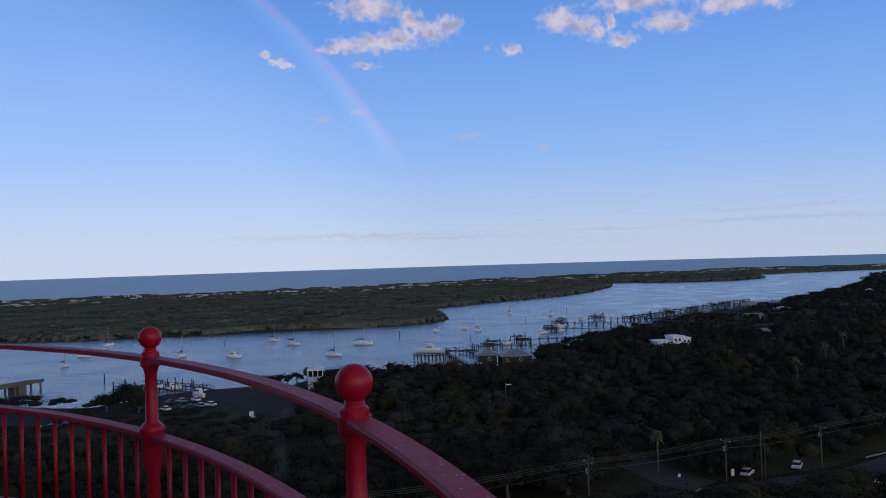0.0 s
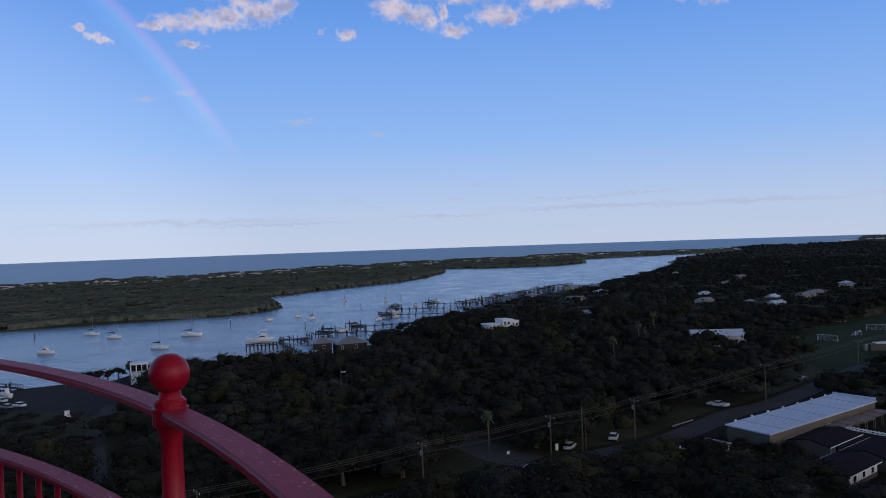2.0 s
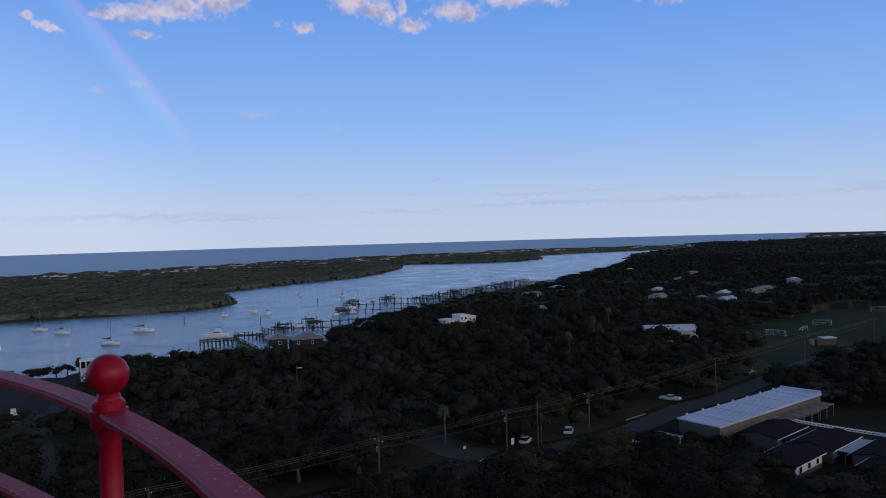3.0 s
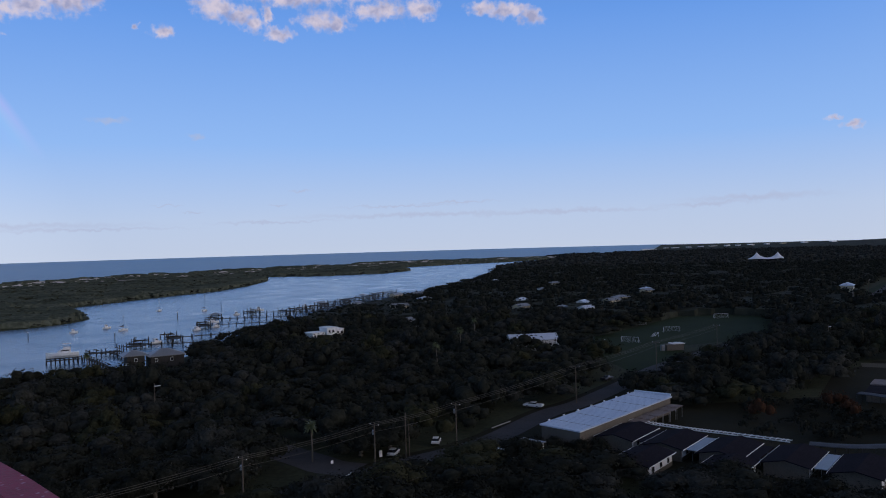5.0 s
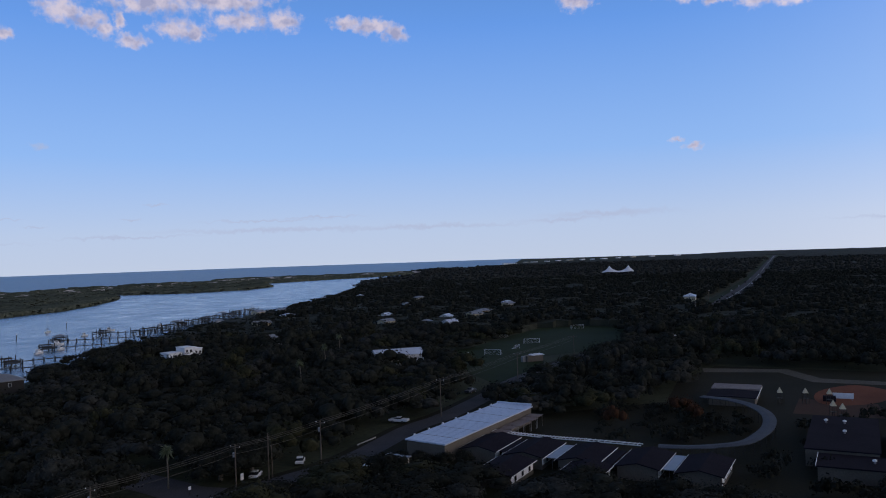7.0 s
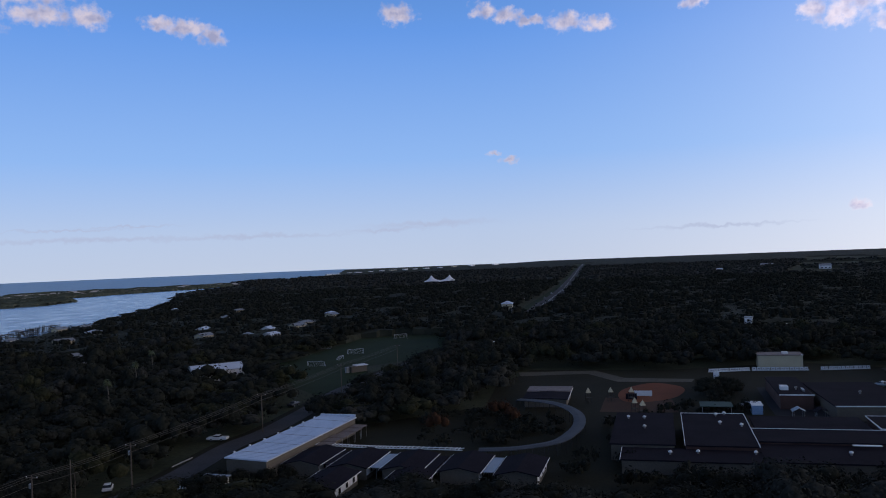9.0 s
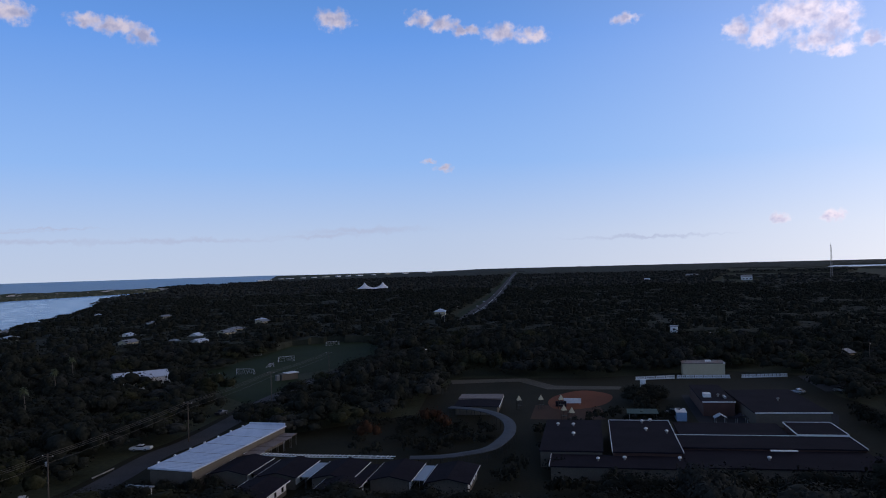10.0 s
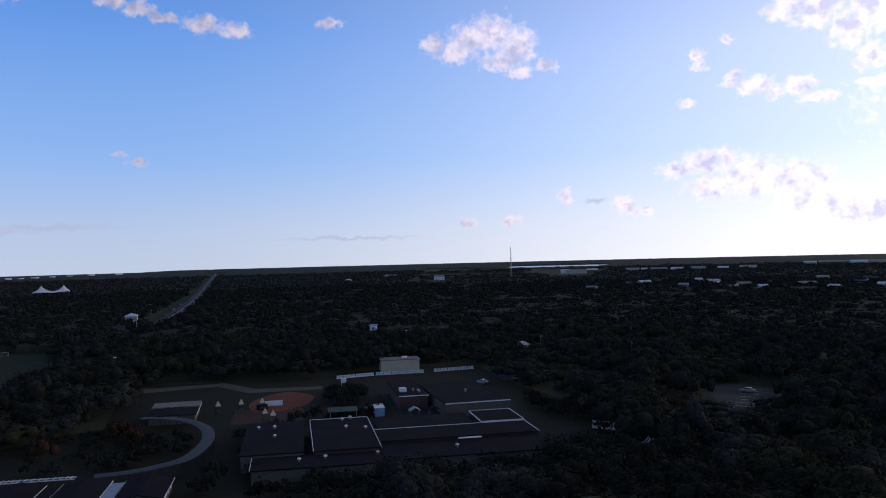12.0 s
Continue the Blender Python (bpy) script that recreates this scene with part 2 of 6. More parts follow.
RED = material("red gloss paint", (.22, .0015, .012), (.32, .004, .022), 0.38, scale=6, fine=14, bump=0.12, spec=0.25)
# pinker than RED: sky sheen on the rail tops is mixed into the paint
RED_TOP = chalky(material("weathered red paint with sky sheen", (.20, .006, .024), (.34, .022, .06), 0.52, scale=14, fine=9, bump=0.35, spec=0.2))
STUCCO = material("painted brick", (.55, .55, .53), (.72, .72, .7), 0.8, scale=0.6)
DECK = material("iron deck plate", (.05, .05, .055), (.1, .1, .1), 0.6, metal=0.3, scale=2)
OCEAN = water_material("open sea", (.018, .070, .135), 0.32, 0.05, 0.9, 0.05)
RIVER = water_material("river water", (.095, .165, .245), 0.20, 0.10, 0.6, 0.17)
ASPHALT = material("asphalt", (.020, .020, .024), (.040, .040, .046), 0.9, scale=0.15, fine=30, bump=0.1, spec=0.08)
PALE_ASPHALT = material("worn asphalt", (.040, .039, .043), (.085, .082, .086), 0.9, scale=0.12, fine=30, bump=0.1, spec=0.08)
PAINT_LINE = material("road paint", (.5, .5, .48), (.7, .7, .68), 0.7, scale=1)
GRASS = material("mown grass", (.012, .021, .007), (.025, .039, .013), 0.95, scale=0.05, fine=40, bump=0.3, spec=0.1)
DRY_LAWN = material("thin dry lawn", (.012, .012, .006), (.026, .024, .013), 0.95, scale=0.06, fine=30, bump=0.3, spec=0.1)
DIRT = material("orange infield clay", (.12, .042, .022), (.20, .075, .04), 0.95, scale=0.08, fine=25, bump=0.2, spec=0.1)
CLAY = material("worn brown clay", (.045, .026, .018), (.085, .048, .032), 0.95, scale=0.08, fine=25, bump=0.2, spec=0.1)
SANDY = material("bare sandy soil", (.06, .056, .046), (.13, .118, .096), 0.95, scale=0.09, fine=20, bump=0.2, spec=0.1)
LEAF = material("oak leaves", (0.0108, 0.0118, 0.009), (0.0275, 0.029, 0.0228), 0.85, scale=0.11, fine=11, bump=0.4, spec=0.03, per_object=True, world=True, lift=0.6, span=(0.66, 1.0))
LEAF_GREY = material("mossy and hazed oak leaves", (0.016, 0.017, 0.0145), (0.045, 0.046, 0.041), 0.85, scale=0.11, fine=11, bump=0.4, spec=0.03, per_object=True, world=True, lift=0.6, span=(0.66, 1.0))
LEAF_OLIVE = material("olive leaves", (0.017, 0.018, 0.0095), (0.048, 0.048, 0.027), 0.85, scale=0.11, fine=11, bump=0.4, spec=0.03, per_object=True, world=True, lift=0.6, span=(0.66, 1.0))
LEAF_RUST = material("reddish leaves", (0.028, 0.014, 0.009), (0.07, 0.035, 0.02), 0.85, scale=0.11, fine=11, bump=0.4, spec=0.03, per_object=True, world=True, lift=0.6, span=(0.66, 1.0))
FROND = material("palm fronds", (.03, .042, .018), (.08, .092, .04), 0.6, scale=0.6, fine=6, bump=0, spec=0.35, island=True)
SCRUB = material("marsh scrub", (.040, .047, .034), (.122, .130, .096), 0.95, scale=0.022, fine=11, bump=0.5, spec=0.0, lift=0.8, span=(0.62, 1.02))
CANOPY = material("far canopy", (.014, .017, .012), (.044, .047, .033), 0.9, scale=0.02, fine=8, bump=0.8, spec=0.1)
BARK = material("grey bark", (.06, .05, .04), (.16, .14, .11), 0.9, scale=2, fine=8, bump=0.5)
WOOD = material("weathered dock wood", (.015, .014, .013), (.042, .038, .034), 0.85, scale=0.7, fine=9, bump=0.3)
POLE_WOOD = material("treated pole wood", (.05, .04, .03), (.14, .11, .085), 0.85, scale=1, fine=9)
CONCRETE = material("concrete", (.22, .215, .2), (.36, .35, .33), 0.85, scale=0.3, fine=20, bump=0.15)
WHITE = material("white paint", (.62, .62, .62), (.8, .8, .8), 0.5, scale=0.5, fine=10, bump=0.04)
CREAM = material("cream render", (.42, .36, .24), (.55, .48, .33), 0.75, scale=0.3, fine=14)
BEIGE = material("beige block wall", (.085, .07, .055), (.14, .12, .095), 0.8, scale=0.3, fine=14)
BRICK = material("brown brick wall darkened for shade", (.06, .03, .024), (.11, .055, .042), 0.85, scale=0.4, fine=18)
METAL_ROOF = material("white metal roofing", (.42, .46, .56), (.60, .65, .74), 0.38, metal=0.1, scale=0.12, fine=16, bump=0.03, spec=0.5)
GREY_ROOF = material("grey metal roofing", (.16, .165, .18), (.26, .265, .28), 0.4, metal=0.2, scale=0.25, fine=16, bump=0.03)
DARK_ROOF = material("dark roofing felt", (.010, .0085, .0125), (.023, .0195, .027), 0.95, scale=0.2, fine=16, bump=0.1, spec=0.04)
WALK_ROOF = material("walkway roofing", (.026, .029, .036), (.07, .075, .09), 0.7, scale=0.3, fine=14, bump=0.05, spec=0.2)
RUST_ROOF = material("rusty canopy roofing", (.10, .07, .06), (.24, .19, .17), 0.7, scale=0.8, fine=8, bump=0.1)
GLASS = material("dark window glass", (.012, .014, .018), (.03, .033, .04), 0.08, scale=0.3, bump=0, spec=0.6)
HULL = material("gelcoat hull", (.62, .62, .6), (.8, .8, .78), 0.25, scale=0.6, fine=6, bump=0, spec=0.5)
CANVAS = material("navy sail cover", (.015, .02, .04), (.035, .045, .08), 0.8, scale=1)
SPAR = material("aluminium spar", (.16, .165, .175), (.26, .26, .27), 0.35, metal=0.8, scale=2, bump=0)
TENT = material("white tent fabric", (.66, .66, .7), (.8, .8, .82), 0.6, scale=0.1, bump=0)
STEEL = material("galvanised steel", (.22, .225, .23), (.36, .36, .37), 0.45, metal=0.7, scale=2, bump=0)
WIRE = material("cable", (.055, .05, .042), (.10, .09, .075), 0.6, scale=2, bump=0)
CAR_WHITE = material("white car paint", (.62, .62, .62), (.75, .75, .75), 0.2, scale=0.5, bump=0, coat=0.08)
CAR_DARK = material("dark car paint", (.012, .013, .016), (.03, .03, .035), 0.4, scale=0.5, bump=0, coat=0.08)
CAR_SILVER = material("silver car paint", (.28, .29, .3), (.4, .4, .41), 0.25, metal=0.5, scale=0.5, bump=0, coat=0.08)
RUBBER = material("tyre rubber", (.012, .012, .012), (.025, .025, .025), 0.8, scale=3)
GREEN_SHEET = material("dark green fabric", (.012, .04, .035), (.03, .07, .06), 0.8, scale=1)
BLUE_SHEET = material("pale blue wall paint", (.18, .28, .42), (.28, .40, .55), 0.6, scale=0.4)

# ---- mesh building ----


class Shape:
    """Vertices and faces of one mesh."""

    def __init__(self):
        self.v, self.f = [], []

    def add(self, verts, faces):
        n = len(self.v)
        self.v += [tuple(p) for p in verts]
        self.f += [tuple(i + n for i in f) for f in faces]
        return self

    def box(self, x0, y0, z0, x1, y1, z1, turn=0.0, at=(0, 0)):
        c, s = math.cos(turn), math.sin(turn)
        pts = [(x, y, z) for z in (z0, z1) for x, y in ((x0, y0), (x1, y0), (x1, y1), (x0, y1))]
        pts = [(at[0] + c * x - s * y, at[1] + s * x + c * y, z) for x, y, z in pts]
        return self.add(pts, [(3, 2, 1, 0), (4, 5, 6, 7), (0, 1, 5, 4), (1, 2, 6, 5), (2, 3, 7, 6), (3, 0, 4, 7)])

    def prism(self, outline, z0, z1):
        n = len(outline)
        pts = [(x, y, z0) for x, y in outline] + [(x, y, z1) for x, y in outline]
        return self.add(pts, [tuple(range(n - 1, -1, -1)), tuple(range(n, 2 * n))] + [(i, (i + 1) % n, n + (i + 1) % n, n + i) for i in range(n)])

    def rod(self, a, b, ra, rb=None, n=8):
        a, b = Vector(a), Vector(b)
        rb = ra if rb is None else rb
        d = (b - a).normalized()
        e = d.orthogonal().normalized()
        g = d.cross(e)
        pts = [p + r * (math.cos(2 * math.pi * k / n) * e + math.sin(2 * math.pi * k / n) * g) for p, r in ((a, ra), (b, rb)) for k in range(n)]
        return self.add(pts, [tuple(range(n - 1, -1, -1)), tuple(range(n, 2 * n))] + [(k, (k + 1) % n, n + (k + 1) % n, n + k) for k in range(n)])

    def lathe(self, profile, n=24, at=(0, 0, 0)):
        pts = [(at[0] + r * math.cos(2 * math.pi * k / n), at[1] + r * math.sin(2 * math.pi * k / n), at[2] + z) for r, z in profile for k in range(n)]
        m = len(profile)
        fs = [(i * n + k, i * n + (k + 1) % n, (i + 1) * n + (k + 1) % n, (i + 1) * n + k) for i in range(m - 1) for k in range(n)]
        return self.add(pts, fs + [tuple(range(n - 1, -1, -1)), tuple(range((m - 1) * n, m * n))])

    def loft(self, rings, caps=True):
        n = len(rings[0])
        pts = [p for r in rings for p in r]
        fs = [(i * n + k, i * n + (k + 1) % n, (i + 1) * n + (k + 1) % n, (i + 1) * n + k) for i in range(len(rings) - 1) for k in range(n)]
        if caps:
            fs += [tuple(range(n - 1, -1, -1)), tuple(range((len(rings) - 1) * n, len(rings) * n))]
        return self.add(pts, fs)

    def mesh(self, name, mat, smooth=False):
        me = bpy.data.meshes.new(name)
        me.from_pydata(self.v, [], self.f)
        me.materials.append(mat)
        if smooth:
            me.polygons.foreach_set("use_smooth", [True] * len(me.polygons))
        me.update()
        return me


def thing(name, at, label, category, group="", turn=0.0, kind=""):
    ob = new(name)
    ob.empty_display_size = 0.5
    ob.location = (*at[:2], at[2] if len(at) > 2 else 0)
    ob.rotation_euler = (0, 0, turn)
    return tagged(ob, label, category, group, kind)


def part(name, shape, mat, parent=None, label="", smooth=False):
    ob = new(name, shape if isinstance(shape, bpy.types.Mesh) else shape.mesh(name, mat, smooth))
    if parent is not None:
        ob.parent = parent
    return tagged(ob, label)


def big_mesh(name, verts, quads, mat, smooth=False):
    """A large mesh straight from arrays of vertices and quads."""
    me = bpy.data.meshes.new(name)
    me.vertices.add(len(verts))
    me.vertices.foreach_set("co", np.asarray(verts, dtype=np.float32).ravel())
    me.loops.add(quads.size)
    me.loops.foreach_set("vertex_index", np.asarray(quads, dtype=np.int32).ravel())
    me.polygons.add(len(quads))
    me.polygons.foreach_set("loop_start", np.arange(0, quads.size, 4, dtype=np.int32))
    me.polygons.foreach_set("use_smooth", np.full(len(quads), smooth))
    me.materials.append(mat)
    me.update(calc_edges=True)
    return me


# ---- the plan: shores and clearings ----
GROUND = 2.5
MAINLAND = [(-2500, 500), (-400, 300), (-152, 268), (-112, 254), (-105, 273), (-80, 282), (-66, 290), (-58, 296), (-50, 308), (-20, 306), (0, 314),
            (20, 325), (38, 350), (66, 404), (101, 450), (152, 512), (243, 610), (352, 745), (482, 920), (560, 1060), (640, 1190), (870, 1400), (1003, 1572),
            (1130, 1823), (1250, 1765), (1600, 2010), (1850, 2200), (2100, 2250), (2500, 2330), (2900, 2430), (4000, 2900), (6000, 3700), (6000, -6000), (-6000, -6000), (-6000, 500)]
ISLAND = [(-2500, 620), (-600, 560), (-291, 519), (-232, 513), (-181, 523), (-128, 533), (-84, 543), (-34, 553), (-11, 572), (3, 598), (2, 625), (-11, 735),
          (67, 827), (136, 895), (179, 971), (232, 1100), (250, 1180), (236, 1300), (276, 1236), (350, 1190), (435, 1188), (512, 1262), (571, 1448), (711, 1503),
          (845, 1525), (1003, 1592), (1130, 1823), (905, 1745), (703, 1749), (497, 1685), (294, 1591), (122, 1497), (-82, 1345), (-253, 1244),
          (-415, 1201), (-616, 1102), (-2500, 760)]
BEACH = [(-2500, 760), (-616, 1102), (-415, 1201), (-253, 1244), (-82, 1345), (122, 1497), (294, 1591), (497, 1685), (703, 1749), (905, 1745), (1130, 1823), (1250, 1765), (1600, 2010), (1850, 2200), (2100, 2250)]
WEST_RIVER = [(2560, 580), (2640, 260), (3260, 300), (3180, 700)]
ROAD = [(-8, 124), (20, 134), (41, 141), (57, 146.5), (78, 153), (104, 170), (120, 177), (149, 195), (168, 208), (200, 224), (260, 250)]
HIGHWAY = [(470, 352), (524, 387), (855, 588), (1793, 1186), (2600, 1700)]
SCHOOL = [(82, 152), (80, 130), (95, 117), (111, 93), (128, 68), (152, 25), (190, 16), (228, 28), (262, 56), (302, 78), (302, 104), (264, 138), (240, 182),
          (205, 170), (176, 150), (142, 160), (122, 172)]
FIELD = [(193, 291), (215, 296), (292, 339), (318, 331), (326, 306), (259, 246), (217, 248), (187, 214), (161, 210), (167, 230)]
RAMP = [(-96, 272), (-84, 278.8), (-62, 286.8), (-50, 284), (-42, 262), (-42, 232), (-50, 226), (-68, 240), (-100, 238), (-118, 214), (-140, 226), (-132, 252), (-112, 250)]
LOT = [(266, -4), (274, -10), (266, -30), (232, -20), (228, -8)]


MARSH = [(1150, 420), (2700, 900), (2600, 150), (1800, 180), (1200, 150)]


def inside(px, py, poly):
    hit = np.zeros(np.shape(px), bool)
    for (x0, y0), (x1, y1) in zip(poly, poly[1:] + poly[:1]):
        if y0 != y1:
            hit ^= ((y0 > py) != (y1 > py)) & (px < (x1 - x0) * (py - y0) / (y1 - y0) + x0)
    return hit


def line_distance(px, py, pts):
    best = np.full(np.shape(px), 1e9)
    for (x0, y0), (x1, y1) in zip(pts, pts[1:]):
        dx, dy = x1 - x0, y1 - y0
        k = np.clip(((px - x0) * dx + (py - y0) * dy) / (dx * dx + dy * dy), 0, 1)
        best = np.minimum(best, np.hypot(px - x0 - k * dx, py - y0 - k * dy))
    return best


def shore_distance(px, py, poly):
    d = line_distance(px, py, poly + poly[:1])
    return np.where(inside(px, py, poly), d, -d)


def lumps(px, py, size, seed=0):
    """Smooth value noise, 0 to 1, of that size in metres."""
    x, y = np.asarray(px) / size, np.asarray(py) / size
    i, j = np.floor(x).astype(np.int64), np.floor(y).astype(np.int64)
    u, v = x - i, y - j
    u, v = u * u * (3 - 2 * u), v * v * (3 - 2 * v)

    def at(a, b):
        h = (a * 374761393 + b * 668265263 + seed * 982451653) & 0xFFFFFFFF
        h = ((h ^ (h >> 13)) * 1274126177) & 0xFFFFFFFF
        return ((h ^ (h >> 16)) & 0xFFFF) / 65535.0

    return (at(i, j) * (1 - u) + at(i + 1, j) * u) * (1 - v) + (at(i, j + 1) * (1 - u) + at(i + 1, j + 1) * u) * v


def land_height(px, py):
    d = np.maximum(shore_distance(px, py, MAINLAND), shore_distance(px, py, ISLAND))
    d = np.minimum(d, -shore_distance(px, py, WEST_RIVER))
    ramp_side = line_distance(px, py, [(-82, 284), (-64, 293)]) < 9
    return np.where(ramp_side, np.clip(d * 0.1, -2, GROUND), np.clip(d * 0.4 + 0.3, -2.5, GROUND))


def dune_height(px, py):
    """Hummocks behind the beach."""
    d = line_distance(px, py, BEACH)
    return np.exp(-((d - 45) / 42) ** 2) * (0.4 + 7.0 * np.clip(lumps(px, py, 40, 3) - .38, 0, 1)) * np.clip((2600 - np.hypot(px, py)) / 600, 0, 1)


def openness(px, py):
    """Above 0.67 the barrier island lies bare: patches that close up away from the beach."""
    near = np.clip(1 - line_distance(px, py, BEACH) / 240, 0, 1)
    return lumps(px, py, 14, 14) * .4 + lumps(px, py, 6, 15) * .6 + near * .13


def polar_sheet(az, r):
    a, rr = np.meshgrid(np.radians(az), r, indexing="ij")
    x, y = rr * np.sin(a), rr * np.cos(a)
    n, m = x.shape
    idx = np.arange(n * m).reshape(n, m)
    q = np.stack((idx[:-1, :-1], idx[:-1, 1:], idx[1:, 1:], idx[1:, :-1]), -1).reshape(-1, 4)
    return x, y, q


# ground: one sheet from under the tower to the horizon
azs = np.concatenate((np.arange(-180, -34, 3.0), np.arange(-34, 110, 0.3), np.arange(110, 180.1, 2.5)))
radii = np.concatenate(([0.5, 20, 60], np.geomspace(90, 4900, 230)))
gx, gy, gq = polar_sheet(azs, radii)
gz = land_height(gx, gy)
gz = np.where(gz > 0.2, gz + dune_height(gx, gy) + np.clip((openness(gx, gy) - .665) * 16, 0, 1.6) * (line_distance(gx, gy, BEACH) < 320), gz)
ground_mesh = big_mesh("ground", np.stack((gx, gy, gz), -1).reshape(-1, 3), gq, SANDY, True)
sand_layer = ground_mesh.attributes.new("sand", "FLOAT", "POINT")
sand_layer.data.foreach_set("value", np.clip(1.25 - line_distance(gx, gy, BEACH) / 280, 0, 1).astype(np.float32).ravel())


def ground_material():
    m = material("sandy ground with low growth", (.022, .026, .014), (.055, .058, .032), 0.95, scale=0.05, fine=20, bump=0.3, spec=0.1)
    nt = m.node_tree
    N, L = nt.nodes, nt.links
    a = N.new("ShaderNodeAttribute")
    a.attribute_name = "sand"
    n = N.new("ShaderNodeTexNoise")
    n.inputs["Scale"].default_value, n.inputs["Detail"].default_value = 0.02, 5
    L.new(N.new("ShaderNodeTexCoord").outputs["Object"], n.inputs["Vector"])
    f = N.new("ShaderNodeMath")
    f.operation = "ADD"
    L.new(a.outputs["Fac"], f.inputs[0])
    L.new(n.outputs[0], f.inputs[1])
    r = N.new("ShaderNodeMapRange")
    r.inputs[1].default_value, r.inputs[2].default_value = 1.15, 1.4
    L.new(f.outputs[0], r.inputs[0])
    old = N["Principled BSDF"].inputs["Base Color"].links[0].from_socket
    x = N.new("ShaderNodeMix")
    x.data_type = "RGBA"
    x.inputs[7].default_value = (.64, .54, .46, 1)
    L.new(old, x.inputs[6])
    L.new(r.outputs[0], x.inputs[0])
    L.new(x.outputs[2], N["Principled BSDF"].inputs["Base Color"])
    return m


ground_mesh.materials[0] = ground_material()
tagged(new("ground", ground_mesh), "dark sandy ground with low growth and pale dunes", "ground", kind="structure")

# water: the sea beyond the barrier island, the river before it


def flat(outline, z):
    """A level face with its top side up."""
    turn = sum(x0 * y1 - x1 * y0 for (x0, y0), (x1, y1) in zip(outline, outline[1:] + outline[:1]))
    outline = outline if turn > 0 else outline[::-1]
    return Shape().add([(x, y, z) for x, y in outline], [tuple(range(len(outline)))])


def water_sheet(name, outline, mat, label):
    return tagged(part(name, flat(outline, 0), mat), label, "water", kind="structure")


far = [(4890 * math.sin(radians(a)), 4890 * math.cos(radians(a))) for a in np.arange(42, -71, -1.0)]
water_sheet("sea", [(-2500, 720), (-616, 1050), (-415, 1150), (-82, 1290), (122, 1440), (294, 1540), (497, 1640), (703, 1700), (905, 1700), (1130, 1780), (1565, 1940), (3000, 3600)] + far,
            OCEAN, "dark blue open sea with small waves")
water_sheet("river", [(-2500, 400), (-400, 200), (-90, 180), (0, 250), (120, 420), (300, 620), (640, 1100), (1030, 1560), (1010, 1630), (700, 1600), (480, 1500), (150, 1300), (-100, 800), (-300, 620), (-2500, 690)],
            RIVER, "pale blue tidal river with wind ripples")
water_sheet("inlet", WEST_RIVER, RIVER, "bright strip of distant tidal river")

# ---- roads and open ground ----


def ribbon(pts, width, z, mat, name, label, side=0.0, dash=None):
    """A flat strip along a line."""
    s = Shape()
    pts = [Vector((x, y)) for x, y in pts]
    fine = []
    for k in range(len(pts) - 1):
        p0, p1, p2, p3 = pts[max(k - 1, 0)], pts[k], pts[k + 1], pts[min(k + 2, len(pts) - 1)]
        for i in range(8):
            t = i / 8
            fine.append(0.5 * (2 * p1 + (p2 - p0) * t + (2 * p0 - 5 * p1 + 4 * p2 - p3) * t * t + (3 * p1 - p0 - 3 * p2 + p3) * t ** 3))
    fine.append(pts[-1])
    edge = []
    for k, p in enumerate(fine):
        d = (fine[min(k + 1, len(fine) - 1)] - fine[max(k - 1, 0)]).normalized()
        n = Vector((-d.y, d.x))
        edge.append((p + n * (side + width / 2), p + n * (side - width / 2)))
    for k in range(len(edge) - 1):
        if dash and k % dash:
            continue
        (a, b), (c, d) = edge[k], edge[k + 1]
        s.add([(*b, z), (*d, z), (*c, z), (*a, z)], [(0, 1, 2, 3)])
    return tagged(part(name, s, mat), label, "road", kind="structure")


def patch(name, outline, z, mat, label, category="ground"):
    return tagged(part(name, flat(outline, z), mat), label, category, kind="structure")


G = GROUND
ribbon(ROAD, 11, G + .04, DRY_LAWN, "verge", "dark road verge with patchy grass")
ribbon(ROAD, 6.6, G + .08, PALE_ASPHALT, "road", "worn grey asphalt street")
ribbon([(47, 147), (43, 152), (41, 158), (36, 172)], 9, G + .07, PALE_ASPHALT, "road", "short asphalt side street")
patch("trim", [(43.2, 142.6), (46.2, 145.6), (45.8, 146), (42.8, 143)], G + .1, PAINT_LINE, "white painted stop line", "road paint")
ribbon(HIGHWAY, 26, G + .04, GRASS, "verge", "mown grass beside a straight highway")
ribbon(HIGHWAY, 13, G + .10, PALE_ASPHALT, "road", "straight pale asphalt highway")
ribbon(HIGHWAY, 0.4, G + .12, PAINT_LINE, "trim", "yellow-white highway centre line")
patch("lawn", FIELD, G + .05, GRASS, "mown green soccer field")
patch("lawn", SCHOOL, G + .03, DRY_LAWN, "patchy school lawn")
patch("pavement", RAMP, G + .05, ASPHALT, "dark asphalt boat-ramp car park")
tagged(part("boat_ramp", Shape().add([(-84, 279, G + .1), (-62, 287, G + .1), (-68, 299, -1.2), (-92, 290, -1.2), (-84, 279, -1.6), (-62, 287, -1.6), (-68, 299, -1.6), (-92, 290, -1.6)],
                                     [(0, 1, 2, 3), (0, 4, 5, 1), (1, 5, 6, 2), (2, 6, 7, 3), (3, 7, 4, 0)]), CONCRETE), "sloping concrete boat ramp into the river", "boat ramp", kind="structure")
ribbon([(-47, 240), (-44, 205), (-36, 165), (-28, 130)], 4.5, G + .07, PALE_ASPHALT, "road", "narrow pale lane through trees")
patch("pavement", LOT, G + .06, PALE_ASPHALT, "pale asphalt car park with painted bays")
